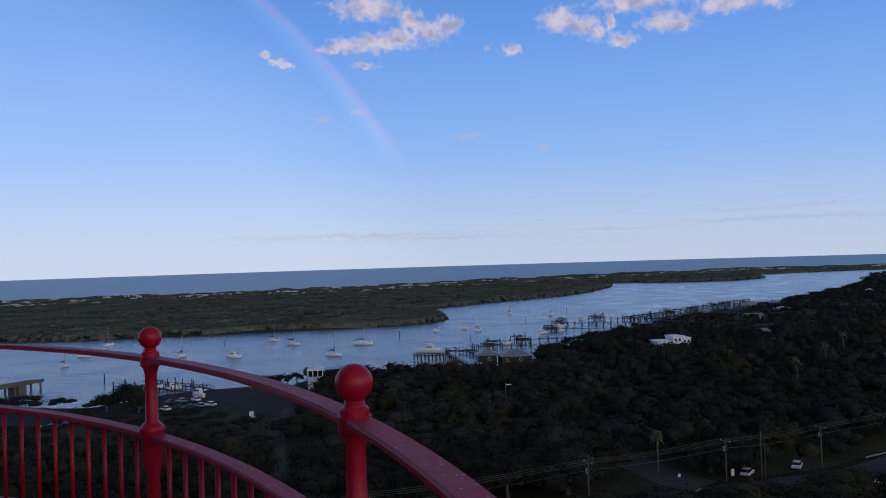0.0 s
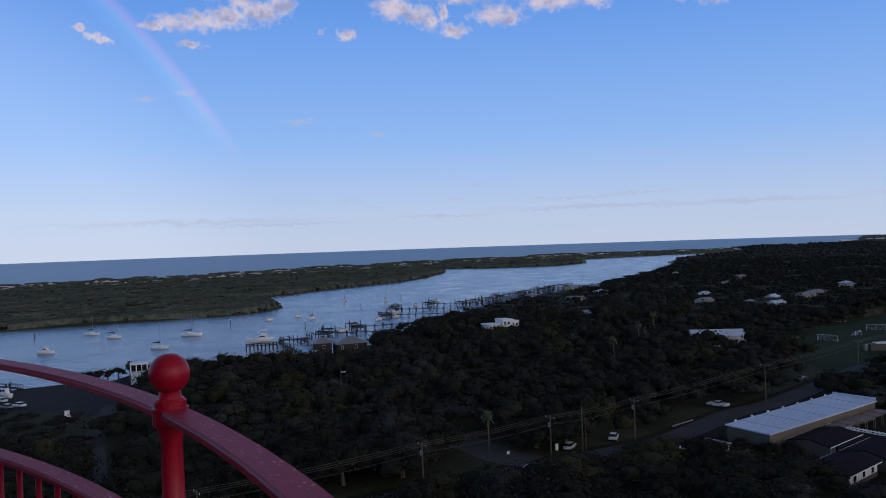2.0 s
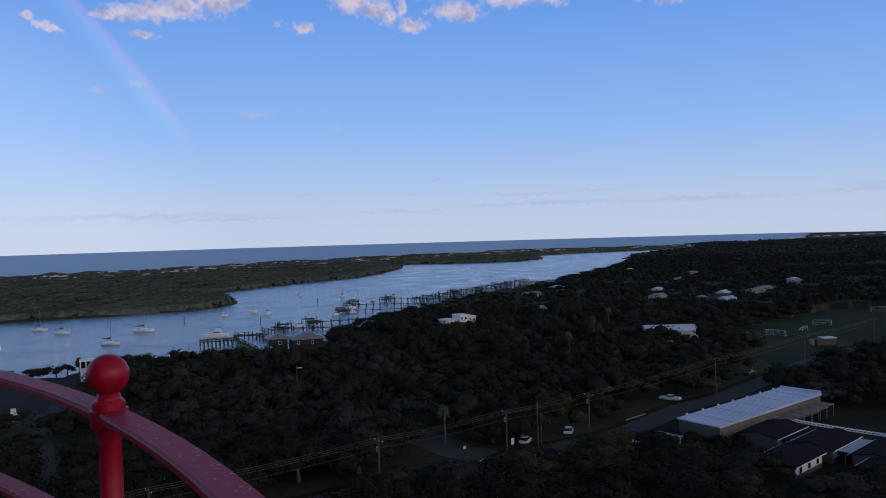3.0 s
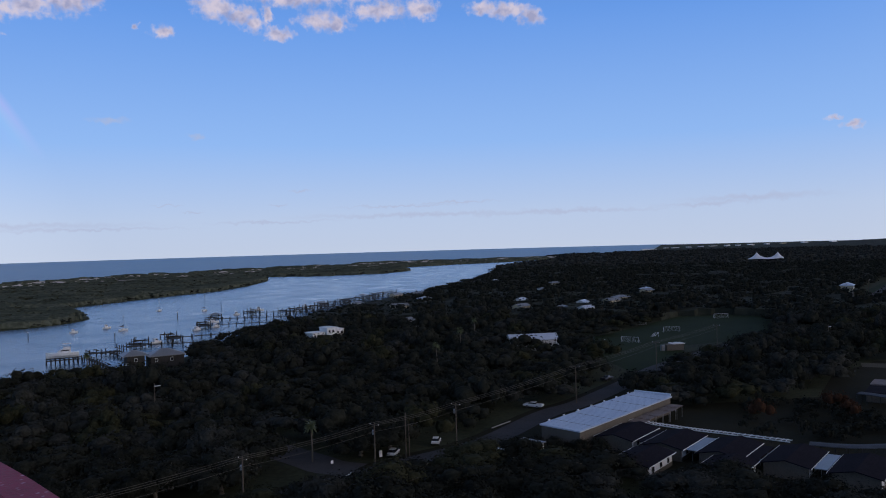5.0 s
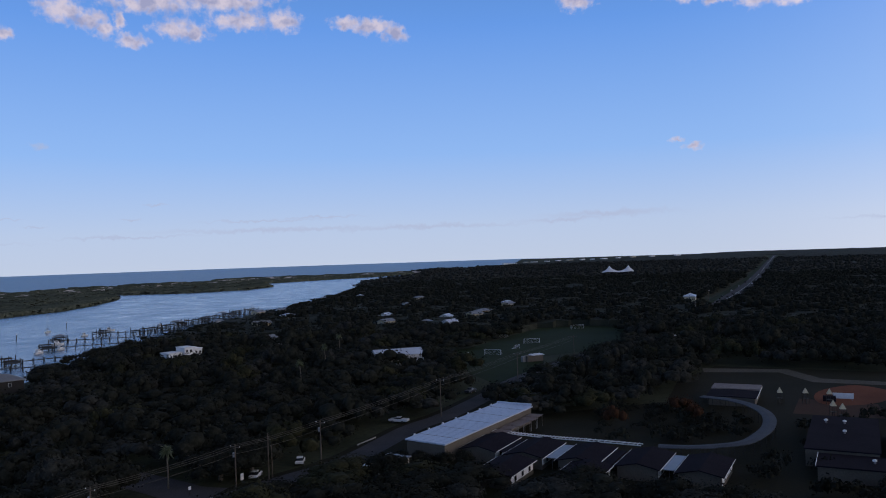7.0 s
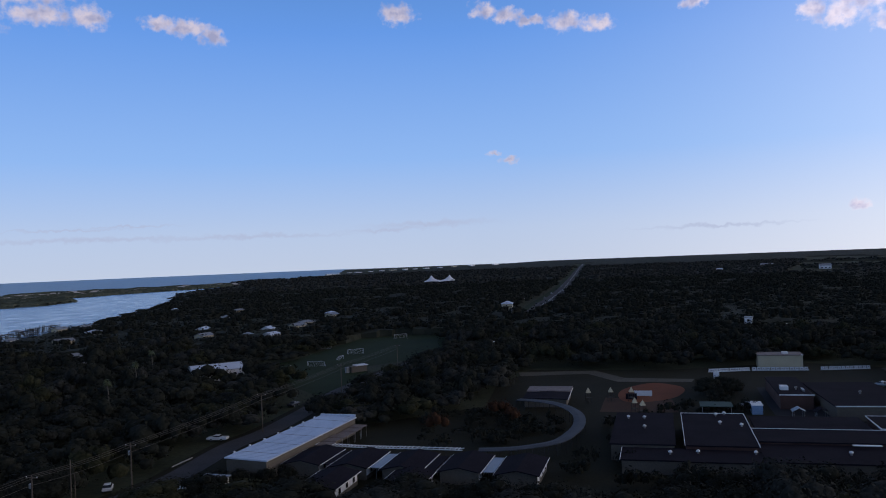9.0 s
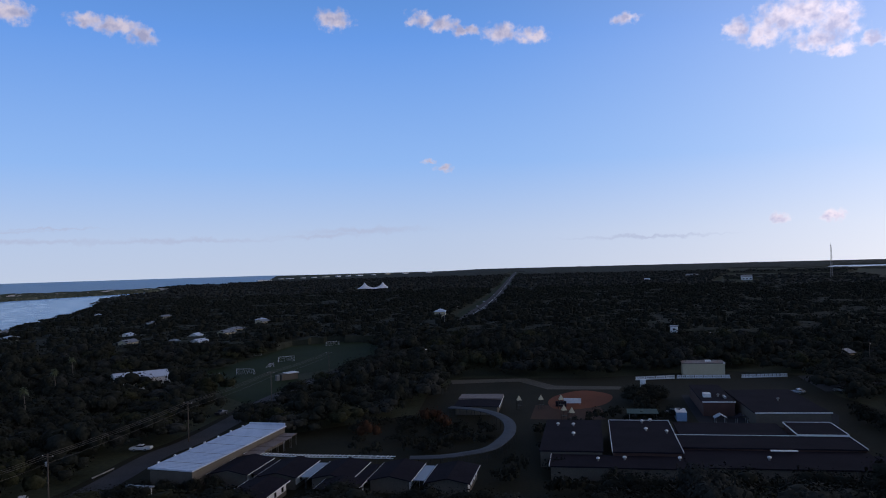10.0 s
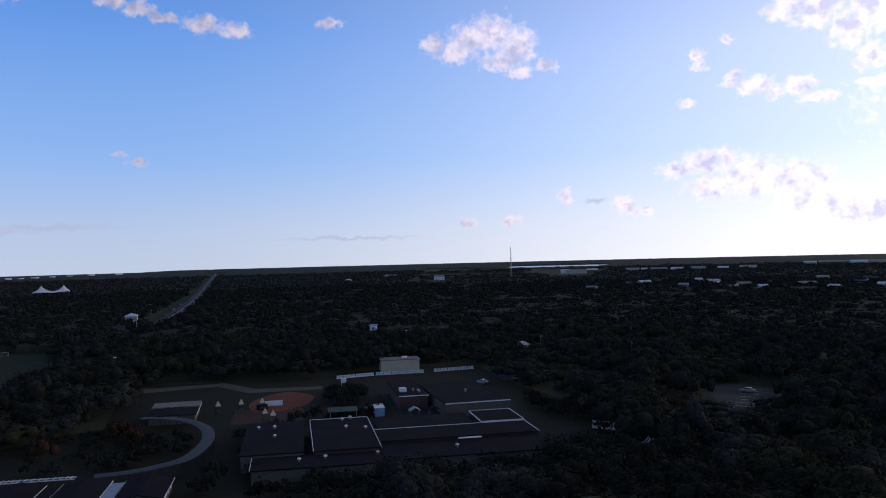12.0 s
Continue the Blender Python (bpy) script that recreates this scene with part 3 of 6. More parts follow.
for k in range(7):
    x, y = 236 + 5 * k, -11 - 0.7 * k
    patch("trim", [(x, y), (x + .25, y), (x - 1.4, y - 5), (x - 1.65, y - 5)], G + .08, PAINT_LINE, "white painted parking bay line", "road paint")
infield = [(220 + 16 * math.cos(a) * (1 + .08 * math.sin(3 * a)) - 5 * math.sin(a), 121 + 8.2 * math.sin(a) + 6 * math.cos(a)) for a in np.linspace(0, 2 * math.pi, 28, endpoint=False)]
patch("infield", infield, G + .07, DIRT, "bare orange clay baseball infield")
patch("infield", [(186, 118), (205, 128), (212, 110), (196, 100)], G + .06, CLAY, "worn brown clay playground surface")
patch("sand", [(226, 176), (242, 158), (232, 140), (243, 119), (249, 121), (240, 142), (250, 160), (233, 182)], G + .06, SANDY, "pale worn sandy strip along the woods")
patch("pavement", [(205, 78), (216, 84), (243, 98), (262, 70), (232, 50), (212, 46)], G + .05, ASPHALT, "dark asphalt school yard")
patch("pavement", [(270, 62), (300, 78), (315, 60), (285, 40)], G + .05, PALE_ASPHALT, "pale asphalt drop-off loop")

# ---- woods ----
U = (math.cos(radians(28)), math.sin(radians(28)))
rng = np.random.default_rng(7)
GROVE = [(136, 160), (150, 152), (176, 148), (202, 164), (236, 180), (215, 205), (178, 196), (150, 182)]
HOUSE_SPOTS = [(169, 515, .5), (97, 342, .35), (213, 556, .6), (238, 574, .3), (217, 511, .4), (177, 457, .1), (151, 381, .4),
               (368, 690, .8), (375, 592, .1), (332, 545, .5), (260, 452, .6), (231, 401, .4), (253, 392, .9), (256, 372, .3), (294, 400, .2), (332, 423, .7), (383, 479, .5), (366, 456, .3), (139, 338, .2), (278, 408, .6), (312, 415, .1)]
CLEAR_SPOTS = [(-8, 340, 6), (20, 318, 20), (95, 342, 10.5), (163, 275, 11), (490, 392, 16), (-45, 276, 9), (357, 75, 9), (28, 141, 5), (985, 930, 40), (958, 905, 32), (928, 878, 30), (900, 850, 26), (480, 384, 14), (470, 376, 12)]


def wooded(px, py, margin=0.0):
    """Where trees stand."""
    ok = shore_distance(px, py, MAINLAND) > 2 + margin
    for poly in (SCHOOL, FIELD, RAMP, LOT):
        ok &= ~inside(px, py, poly)
    ok |= inside(px, py, GROVE)
    ok &= line_distance(px, py, ROAD) > np.where((px > 150) & (px * 0.467 - py * 0.885 < -104), 17, 6.2)
    ok &= line_distance(px, py, [(47, 147), (41, 158), (36, 172)]) > 7
    ok &= line_distance(px, py, [(-47, 240), (-44, 205), (-36, 165), (-28, 130)]) > 3.4
    ok &= line_distance(px, py, HIGHWAY) > 14
    ok &= ~inside(px, py, WEST_RIVER) & ~(inside(px, py, MARSH) & (lumps(px, py, 110, 77) > .36))
    for x, y, r in CLEAR_SPOTS:
        ok &= np.hypot(px - x, py - y) > r
    for x, y, _ in HOUSE_SPOTS:
        ok &= np.hypot(px - x, py - y) > 5.6
    return ok


LOW_GROWTH = [([(-104, 237), (-70, 239), (-52, 227), (-58, 196), (-112, 196)], 1.5), ([(60, 128), (80, 100), (100, 72), (116, 66), (105, 92), (95, 117), (84, 140)], 4.3),
              ([(-170, 235), (-95, 175), (-60, 178), (-38, 190), (-38, 262), (-90, 262), (-125, 262)], 3.0),
              ([(196, -26), (236, -24), (236, 4), (196, 4)], 2.8), ([(230, 20), (290, 30), (300, 60), (262, 56)], 3.0)]


def tree_room(px, py):
    """How tall a tree may grow: low by the shore, the street and before the school."""
    h = 4.2 + 2.6 * lumps(px, py, 60, 5) + 3.2 * lumps(px, py, 15, 6)
    road = line_distance(px, py, ROAD)
    h = np.where((road < 26) & (px * 0.467 - py * 0.885 > -105), np.minimum(h, 3.2 + road * 0.2), h)
    for poly, most in LOW_GROWTH:
        h = np.where(inside(px, py, poly), np.minimum(h, most), h)
    shore = shore_distance(px, py, MAINLAND)
    return np.where((shore > 0) & (shore < 40), np.minimum(h, 3.2 + shore * 0.12), h)


def scatter(r0, r1, az0, az1, step, jitter=0.42):
    """Tree places on a jittered grid in a sector of the plan."""
    xs, ys = np.meshgrid(np.arange(-r1, r1, step), np.arange(-r1, r1, step))
    xs = (xs + (rng.random(xs.shape) - .5) * 2 * jitter * step).ravel()
    ys = (ys + (rng.random(ys.shape) - .5) * 2 * jitter * step).ravel()
    r, a = np.hypot(xs, ys), np.degrees(np.arctan2(xs, ys))
    k = (r > r0) & (r < r1) & (a > az0) & (a < az1)
    xs, ys = xs[k], ys[k]
    k = wooded(xs, ys)
    return xs[k], ys[k]


def lump_quads(n):
    """A rounded lump without its underside, from a cube of n cells a side: vertices on a unit sphere and quads."""
    v, q, seen = [], [], {}
    k = np.linspace(-1, 1, n + 1)

    def vert(p):
        key = tuple(np.round(p, 4))
        if key not in seen:
            seen[key] = len(v)
            v.append(np.array(p) / np.linalg.norm(p))
        return seen[key]

    for ax, sg in ((2, 1), (0, 1), (0, -1), (1, 1), (1, -1)):
        for i in range(n):
            for j in range(n):
                c = []
                for a, b in ((i, j), (i + 1, j), (i + 1, j + 1), (i, j + 1)):
                    p = [0, 0, 0]
                    p[ax], p[(ax + 1) % 3], p[(ax + 2) % 3] = sg, k[a], k[b]
                    c.append(vert(p))
                q.append(c if sg > 0 else c[::-1])
    return np.array(v), np.array(q)


def crown_template(boughs, cells, leaves, leaf, seed, size=(.26, .42)):
    """A unit crown (x, y within 1, z from 0 to 1): uneven boughs, thickly set with small leaf clumps. Returns vertices and quads."""
    g = np.random.default_rng(seed)
    lv, lq = lump_quads(cells)
    rho, th = np.sqrt((np.arange(boughs) + g.uniform(.2, .8, boughs)) / boughs) * .70, np.arange(boughs) * 2.4 + g.uniform(-.5, .5, boughs)
    centres = np.c_[rho * np.cos(th), rho * np.sin(th), .66 - .50 * rho ** 2 + g.uniform(-.12, .12, boughs)]
    r = g.uniform(*size, boughs)
    V, Q, n = [], [], 0
    for c, s in zip(centres, r):
        V.append(c + lv * s * .70 * g.uniform(.72, 1.14, (len(lv), 1)) * (1, 1, .8))
        Q.append(lq + n)
        n += len(lv)
    if leaves:
        which = g.choice(boughs, leaves, p=r ** 2 / (r ** 2).sum())
        d = g.normal(size=(leaves, 3))
        d[:, 2] = np.abs(d[:, 2]) * 1.1 - .4
        d /= np.linalg.norm(d, axis=1)[:, None]
        p = centres[which] + d * (r[which] * g.triangular(.70, .96, 1.34, leaves))[:, None] * (1, 1, .8)
        m = d + g.normal(0, .26, (leaves, 3)) + (0, 0, .2)
        m /= np.linalg.norm(m, axis=1)[:, None]
        e = np.cross(m, g.normal(size=(leaves, 3)))
        e /= np.linalg.norm(e, axis=1)[:, None]
        h = np.cross(m, e)
        c = np.stack((e + h * .6, h - e * .7, -e - h * .5, e * .8 - h), 1)
        V.append((p[:, None, :] + c * leaf * g.uniform(.5, 1.4, (leaves, 1, 1)) * g.uniform(.6, 1.25, (leaves, 4, 1))).reshape(-1, 3))
        Q.append(np.arange(leaves * 4).reshape(-1, 4) + n)
    return np.concatenate(V), np.concatenate(Q)


def joined_trees(name, xs, ys, width, height, templates, mat, base=None):
    """Many crowns as one mesh."""
    V, Q, n = [], [], 0
    base = np.full(len(xs), GROUND) if base is None else base
    pick = rng.integers(0, len(templates), len(xs))
    a = rng.uniform(0, 2 * math.pi, len(xs))
    for k, (t, q) in enumerate(templates):
        i = np.where(pick == k)[0]
        if not len(i):
            continue
        c, s = np.cos(a[i])[:, None], np.sin(a[i])[:, None]
        w, h = width[i][:, None], height[i][:, None]
        x = (t[None, :, 0] * c - t[None, :, 1] * s) * w + xs[i][:, None]
        y = (t[None, :, 0] * s + t[None, :, 1] * c) * w + ys[i][:, None]
        z = t[None, :, 2] * h + base[i][:, None]
        V.append(np.stack((x, y, z), -1).reshape(-1, 3))
        Q.append((q[None] + (np.arange(len(i)) * len(t))[:, None, None]).reshape(-1, 4) + n)
        n += len(i) * len(t)
    return tagged(new(name, big_mesh(name, np.concatenate(V), np.concatenate(Q), mat, True)), kind="stuff")


def oak(seed, clumps, leaf, mat, bark=BARK):
    """A live oak of unit crown: tapered trunk, limbs and a crown of leaf clumps. Returns its parts' meshes."""
    g = random.Random(seed)
    wood = Shape().rod((0, 0, -.02), (.03, .02, .34), .06, .045, 7)
    for k in range(6):
        a = 2 * math.pi * k / 6 + g.uniform(-.4, .4)
        m = Vector((.25 * math.cos(a), .25 * math.sin(a), g.uniform(.42, .52)))
        e = Vector((g.uniform(.5, .75) * math.cos(a + .3), g.uniform(.5, .75) * math.sin(a + .3), g.uniform(.55, .78)))
        wood.rod((.03, .02, .32), m, .035, .024, 5).rod(m, e, .024, .008, 5)
    v, q = crown_template(12, 2, clumps, leaf, seed, (.25, .44))
    return wood.mesh("trunk", bark), big_mesh("crown", v, q, mat, True)


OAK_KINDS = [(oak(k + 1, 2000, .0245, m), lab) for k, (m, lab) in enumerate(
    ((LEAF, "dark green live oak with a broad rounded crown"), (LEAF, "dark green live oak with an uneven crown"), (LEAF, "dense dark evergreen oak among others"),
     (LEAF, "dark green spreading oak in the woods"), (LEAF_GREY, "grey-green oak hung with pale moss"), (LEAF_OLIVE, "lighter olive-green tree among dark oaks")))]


def plant(kind, x, y, width, height, z=GROUND):
    (trunk, crown), lab = OAK_KINDS[kind]
    t = thing("tree", (x, y, z), lab, "tree", "oaks of the near woods", turn=random.uniform(0, 6.28))
    t.scale = (width, width, height)
    part("trunk", trunk, None, t)
    part("crown", crown, None, t)


nx, ny = scatter(104, 430, -33, 106, 9.6)
order = np.argsort(np.hypot(nx, ny) + 12 * (rng.random(len(nx)) - .5))
nx, ny = nx[order], ny[order]
room = tree_room(nx, ny)
for x, y, h in zip(nx[:180], ny[:180], room[:180]):
    plant(random.choice((0, 0, 1, 1, 2, 3, 3, 4, 5)), x, y, random.uniform(5.4, 9.2) * min(1, h / 7 + .45), h * random.uniform(.85, 1.25))
mid = [crown_template(6, 2, 280, .039, s, (.28, .48)) for s in (21, 22, 23, 24, 25, 26)]
x, y, h = nx[180:], ny[180:], room[180:]
draw = rng.random(len(x))
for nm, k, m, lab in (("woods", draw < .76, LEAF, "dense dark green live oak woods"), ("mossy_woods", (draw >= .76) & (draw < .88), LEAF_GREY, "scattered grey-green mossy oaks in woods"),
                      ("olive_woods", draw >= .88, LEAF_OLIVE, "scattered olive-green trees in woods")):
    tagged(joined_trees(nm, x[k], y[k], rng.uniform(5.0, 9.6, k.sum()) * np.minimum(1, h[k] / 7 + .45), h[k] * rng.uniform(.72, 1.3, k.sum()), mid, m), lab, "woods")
fx, fy = scatter(424, 1150, -5, 106, 13.0)
low = [crown_template(4, 1, 46, .070, s, (.34, .54)) for s in (31, 32, 33, 34)]
fh = tree_room(fx, fy)
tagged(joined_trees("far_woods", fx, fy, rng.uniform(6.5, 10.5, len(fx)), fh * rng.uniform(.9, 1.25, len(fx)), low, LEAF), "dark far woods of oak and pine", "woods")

# paler leaf colour on the skyline trees puts distance haze into them
vx, vy = scatter(1150, 2300, 8, 106, 20.0)
tagged(joined_trees("skyline_woods", vx, vy, rng.uniform(9, 14, len(vx)), tree_room(vx, vy) * rng.uniform(.85, 1.3, len(vx)), [crown_template(3, 1, 4, .16, s, (.4, .6)) for s in (51, 52, 53)], LEAF_GREY), "skyline woods in paler leaves tinted for haze", "woods")

# closed canopy under the far crowns and out to the horizon
cx, cy, cq = polar_sheet(np.arange(8, 107, 0.22), np.geomspace(415, 4880, 235))
keep = wooded(cx, cy, 14) & (line_distance(cx, cy, HIGHWAY) > 26) & (np.hypot(cx, cy) > 425)
rr = np.hypot(cx, cy)
cz = GROUND + (2.2 + 2.2 * lumps(cx, cy, 28, 8) + 1.6 * lumps(cx, cy, 11, 9)) * np.clip(1.3 - rr / 6000, .5, 1)
cz = np.where(keep, cz, -1.0)
cm = keep.ravel()[cq].any(1)
tagged(new("canopy", big_mesh("canopy", np.stack((cx, cy, cz), -1).reshape(-1, 3), cq[cm], CANOPY)), "closed dark canopy of distant woods", "woods", kind="stuff")

# low growth of the barrier island
ix, iy, iq = polar_sheet(np.arange(-36, 41, 0.13), np.concatenate((np.arange(500, 760, 4.5), np.arange(760, 2000, 9.0))))
inland = shore_distance(ix, iy, ISLAND)
to_beach = line_distance(ix, iy, BEACH)
open_sand = openness(ix, iy)
keep = (inland > 1.5) & (open_sand < 0.67) & (to_beach > 9)
iz = 2.65 + 1.0 * lumps(ix, iy, 16, 12) + .8 * lumps(ix, iy, 6, 13) + 1.0 * np.clip(1 - inland / 50, 0, 1)
iz = np.where(keep, np.minimum(iz, 2.0 + inland * .5) + dune_height(ix, iy) + 1.6 * np.clip(1 - to_beach / 150, 0, 1), -1)
im = keep.ravel()[iq].any(1)
tagged(new("scrub", big_mesh("scrub", np.stack((ix, iy, iz), -1).reshape(-1, 3), iq[im], SCRUB)), "low olive mangrove and dune scrub", "scrub", kind="stuff")
bx = rng.uniform(-300, 560, 15000)
by = rng.uniform(505, 1500, 15000)
edge = shore_distance(bx, by, ISLAND)
k = (edge > 1) & (rng.random(15000) < np.where(edge < 12, 1, .02))
tagged(joined_trees("mangrove", bx[k], by[k], rng.uniform(2.2, 4.5, k.sum()), rng.uniform(1.6, 3.4, k.sum()), [crown_template(3, 1, 10, .2, s, (.4, .6)) for s in (41, 42, 43)], LEAF,
                    base=np.full(k.sum(), 0.6)), "dark mangrove bushes along the island shore", "scrub")
k = (edge > 14) & (rng.random(15000) < .2) & (openness(bx, by) < .66)
tagged(joined_trees("dune_bushes", bx[k], by[k], rng.uniform(2.4, 6.0, k.sum()), rng.uniform(1.2, 2.4, k.sum()), [crown_template(3, 1, 6, .2, s, (.4, .6)) for s in (44, 45)], LEAF_OLIVE,
                    base=2.2 + dune_height(bx[k], by[k])), "low olive bushes in the island scrub", "scrub")
# courtyard and street shrubs
sx, sy = rng.uniform(60, 300, 3000), rng.uniform(-10, 180, 3000)
yard = np.hypot(sx - 151, sy - 131) < 20
front = inside(sx, sy, [(84, 128), (93, 117), (106, 93), (122, 67), (146, 23), (153, 26), (132, 68), (112, 84), (100, 108), (88, 126)])
side = inside(sx, sy, [(128, 92), (150, 97), (168, 104), (180, 114), (186, 100), (172, 97), (150, 86), (134, 74)]) & (rng.random(3000) < .4) | inside(sx, sy, [(190, 18), (228, 30), (252, 52), (225, 44), (200, 24)]) | inside(sx, sy, [(185, 100), (196, 104), (216, 90), (206, 82)])
hedge = inside(sx, sy, [(126, 78.5), (133.5, 82), (164.5, 24), (157, 20)])
k = (hedge & (rng.random(3000) < .85)) | (yard & (rng.random(3000) < .8)) | (front & (rng.random(3000) < .35)) | side
tagged(joined_trees("shrubs", sx[k], sy[k], rng.uniform(1.4, 3.4, k.sum()), rng.uniform(1.4, 4.2, k.sum()), [crown_template(5, 1, 90, .075, q, (.28, .46)) for q in (61, 62, 63)], LEAF), "dark shrubs round the school buildings", "shrub")
rust = [(143, 138), (160, 128), (166, 137), (205, 10), (222, 4), (196, 2)]
tagged(joined_trees("rusty_tree", np.array([p[0] for p in rust]), np.array([p[1] for p in rust]), np.full(6, 3.6), np.full(6, 5.5), mid, LEAF_RUST), "small trees with reddish autumn leaves", "tree")


def palm_parts(seed, height, fronds=56, reach=1.5):
    g = random.Random(seed)
    trunk = Shape()
    last = Vector((0, 0, -.1))
    for k in range(1, 7):
        p = Vector((.12 * math.sin(k * .7), .05 * k, height * k / 6))
        trunk.rod(last, p, .2 - .012 * k, .19 - .012 * k, 8)
        last = p
    crown = Shape()
    for k in range(fronds):
        a, lift = g.uniform(0, 6.28), g.uniform(-1.1, 1.5)
        d = Vector((math.cos(a), math.sin(a), 0))
        side = Vector((-d.y, d.x, 0))
        pts = []
        for i in range(6):
            t = i / 5
            p = last + d * reach * t * (1 - .2 * max(lift, 0)) + Vector((0, 0, reach * (.75 * lift * t - .55 * t * t)))
            w = .22 * math.sin(math.pi * min(.97, t * .85 + .12))
            pts.append((p - side * w - Vector((0, 0, w * .5)), p, p + side * w - Vector((0, 0, w * .5))))
        for i in range(5):
            for j in (0, 1):
                crown.add([pts[i][j], pts[i][j + 1], pts[i + 1][j + 1], pts[i + 1][j]], [(0, 1, 2, 3)])
    return trunk.mesh("trunk", BARK), crown.mesh("crown", FROND)


for x, y, z, h, sd in ((41.2, 157.3, G, 7.6, 1), (0.5, 339, .8, 5.6, 2), (-68, 276, G, 4.0, 3), (-49, 279, G, 6.4, 4), (288, -42, G, 8, 5), (128, 268, G, 11, 6), (150, 300, G, 11, 7), (104, 236, G, 10.5, 8)):
    t = thing("palm", (x, y, z), "cabbage palm with a slender grey trunk", "palm", "cabbage palms")
    tr, cr = palm_parts(sd, h)
    part("trunk", tr, None, t)
    part("crown", cr, None, t)
# the lone oak by the water and the thicket beside it
for x, y, w, h in ((-98, 246, 6.5, 8.5), (-104, 243, 4.5, 6.0), (-93, 240, 4.5, 5.5)):
    plant(0, x, y, w, h)

# ---- the gallery under the camera ----
CX, CY, RAIL_R = -5.971, -.2435, 6.295
EYE = 46.0
DECK_Z = EYE - 1.61


def ring_bar(r_in, r_out, z0, z1, a0=0.0, a1=360.0, n=240, bevel=0.008):
    """A flat bar bent to a ring, with eased top edges."""
    s, rings = Shape(), []
    for k in range(n + 1):
        a = radians(a0 + (a1 - a0) * k / n)
        c, d = math.cos(a), math.sin(a)
        prof = [(r_in, z0), (r_out, z0), (r_out, z1 - bevel), (r_out - bevel, z1), (r_in + bevel, z1), (r_in, z1 - bevel)]
        rings.append([(CX + r * c, CY + r * d, z) for r, z in prof])
    return s.loft(rings, caps=False)


railing = thing("railing", (0, 0, 0), "red painted iron gallery railing with ball-topped posts", "railing")
for nm, top in (("top_rail", EYE - .474), ("mid_rail", EYE - .884)):
    bar = part(nm, ring_bar(RAIL_R - .0405, RAIL_R + .0405, top - .026, top - .003), RED, railing)
    part("cap", ring_bar(RAIL_R - .0405, RAIL_R + .0405, top - .003, top, bevel=.0028), RED_TOP, bar, "weathered red top face, tinted pink for sky sheen")
part("bottom_rail", ring_bar(RAIL_R - .02, RAIL_R + .02, DECK_Z + .06, DECK_Z + .09), RED, railing)
POST = Shape().lathe([(.05, 0), (.05, .05), (.036, .07), (.034, .52), (.050, .56), (.056, .60), (.056, .725), (.066, .735), (.066, .758), (.050, .775), (.034, .79), (.031, 1.04), (.036, 1.06), (.041, 1.08), (.041, 1.15), (.034, 1.165), (.030, 1.190)], 24)
post_mesh = POST.mesh("post", RED, True)
ball_prof = [(0.0596 * math.sin(math.pi * k / 18), -.0596 * math.cos(math.pi * k / 18)) for k in range(1, 18)]
ball_mesh = Shape().lathe(ball_prof, 32, (0, 0, DECK_Z * 0)).mesh("ball", RED, True)
block_mesh = Shape().lathe([(.044, 1.08), (.053, 1.09), (.053, 1.138), (.046, 1.139), (.046, 1.158), (.040, 1.166)], 16).mesh("collar", RED)
baluster_mesh = Shape().rod((0, 0, .07), (0, 0, .700), .0125, n=8).mesh("baluster", RED, True)
STEP = 20.41
for k in range(-9, 11):
    if not -150 < 25.46 + STEP * k < 208:
        continue
    a = radians(25.46 + STEP * k)
    post = part("post", post_mesh, None, railing)
    post.matrix_local = pose(CX + RAIL_R * math.cos(a), CY + RAIL_R * math.sin(a), DECK_Z, 0, 0, math.degrees(a))
    collar = part("collar", block_mesh, None, post)
    ball = part("ball", ball_mesh, None, post)
    ball.location = (0, 0, 1.238)
    for j in range(1, 12):
        b = a + radians(STEP * j / 12)
        bal = part("baluster", baluster_mesh, None, railing)
        bal.location = (CX + RAIL_R * math.cos(b), CY + RAIL_R * math.sin(b), DECK_Z)

deck = Shape()
rings = [[(CX + r * math.cos(a), CY + r * math.sin(a), z) for a in np.linspace(0, 2 * math.pi, 97)[:-1]] for r, z in ((3.0, DECK_Z - .12), (6.55, DECK_Z - .12), (6.6, DECK_Z - .08), (6.6, DECK_Z), (3.0, DECK_Z))]
tagged(part("floor", deck.loft(rings, caps=False), DECK), "dark iron lighthouse gallery deck", "floor", kind="structure")
wall = Shape().loft([[(CX + r * math.cos(a), CY + r * math.sin(a), z) for a in np.linspace(0, 2 * math.pi, 65)[:-1]] for r, z in ((6.2, 0), (4.4, 40), (5.2, 43), (5.6, DECK_Z - .13), (3.2, DECK_Z - .13))], caps=False)
tagged(part("wall_tower", wall, STUCCO), "painted masonry lighthouse tower wall", "wall", kind="structure")
drum = Shape().loft([[(CX + r * math.cos(a), CY + r * math.sin(a), z) for a in np.linspace(0, 2 * math.pi, 65)[:-1]] for r, z in ((3.6, DECK_Z + .002), (3.6, DECK_Z + 3), (4.0, DECK_Z + 3.2), (4.0, DECK_Z + 3.4))], caps=True)
tagged(part("wall_drum", drum, RED), "red painted watch room wall of the lighthouse", "wall", kind="structure")

# ---- buildings ----
ANGLE = radians(28)


def slab(s, x0, y0, x1, y1, z0, z1):
    return s.box(x0, y0, z0, x1, y1, z1)


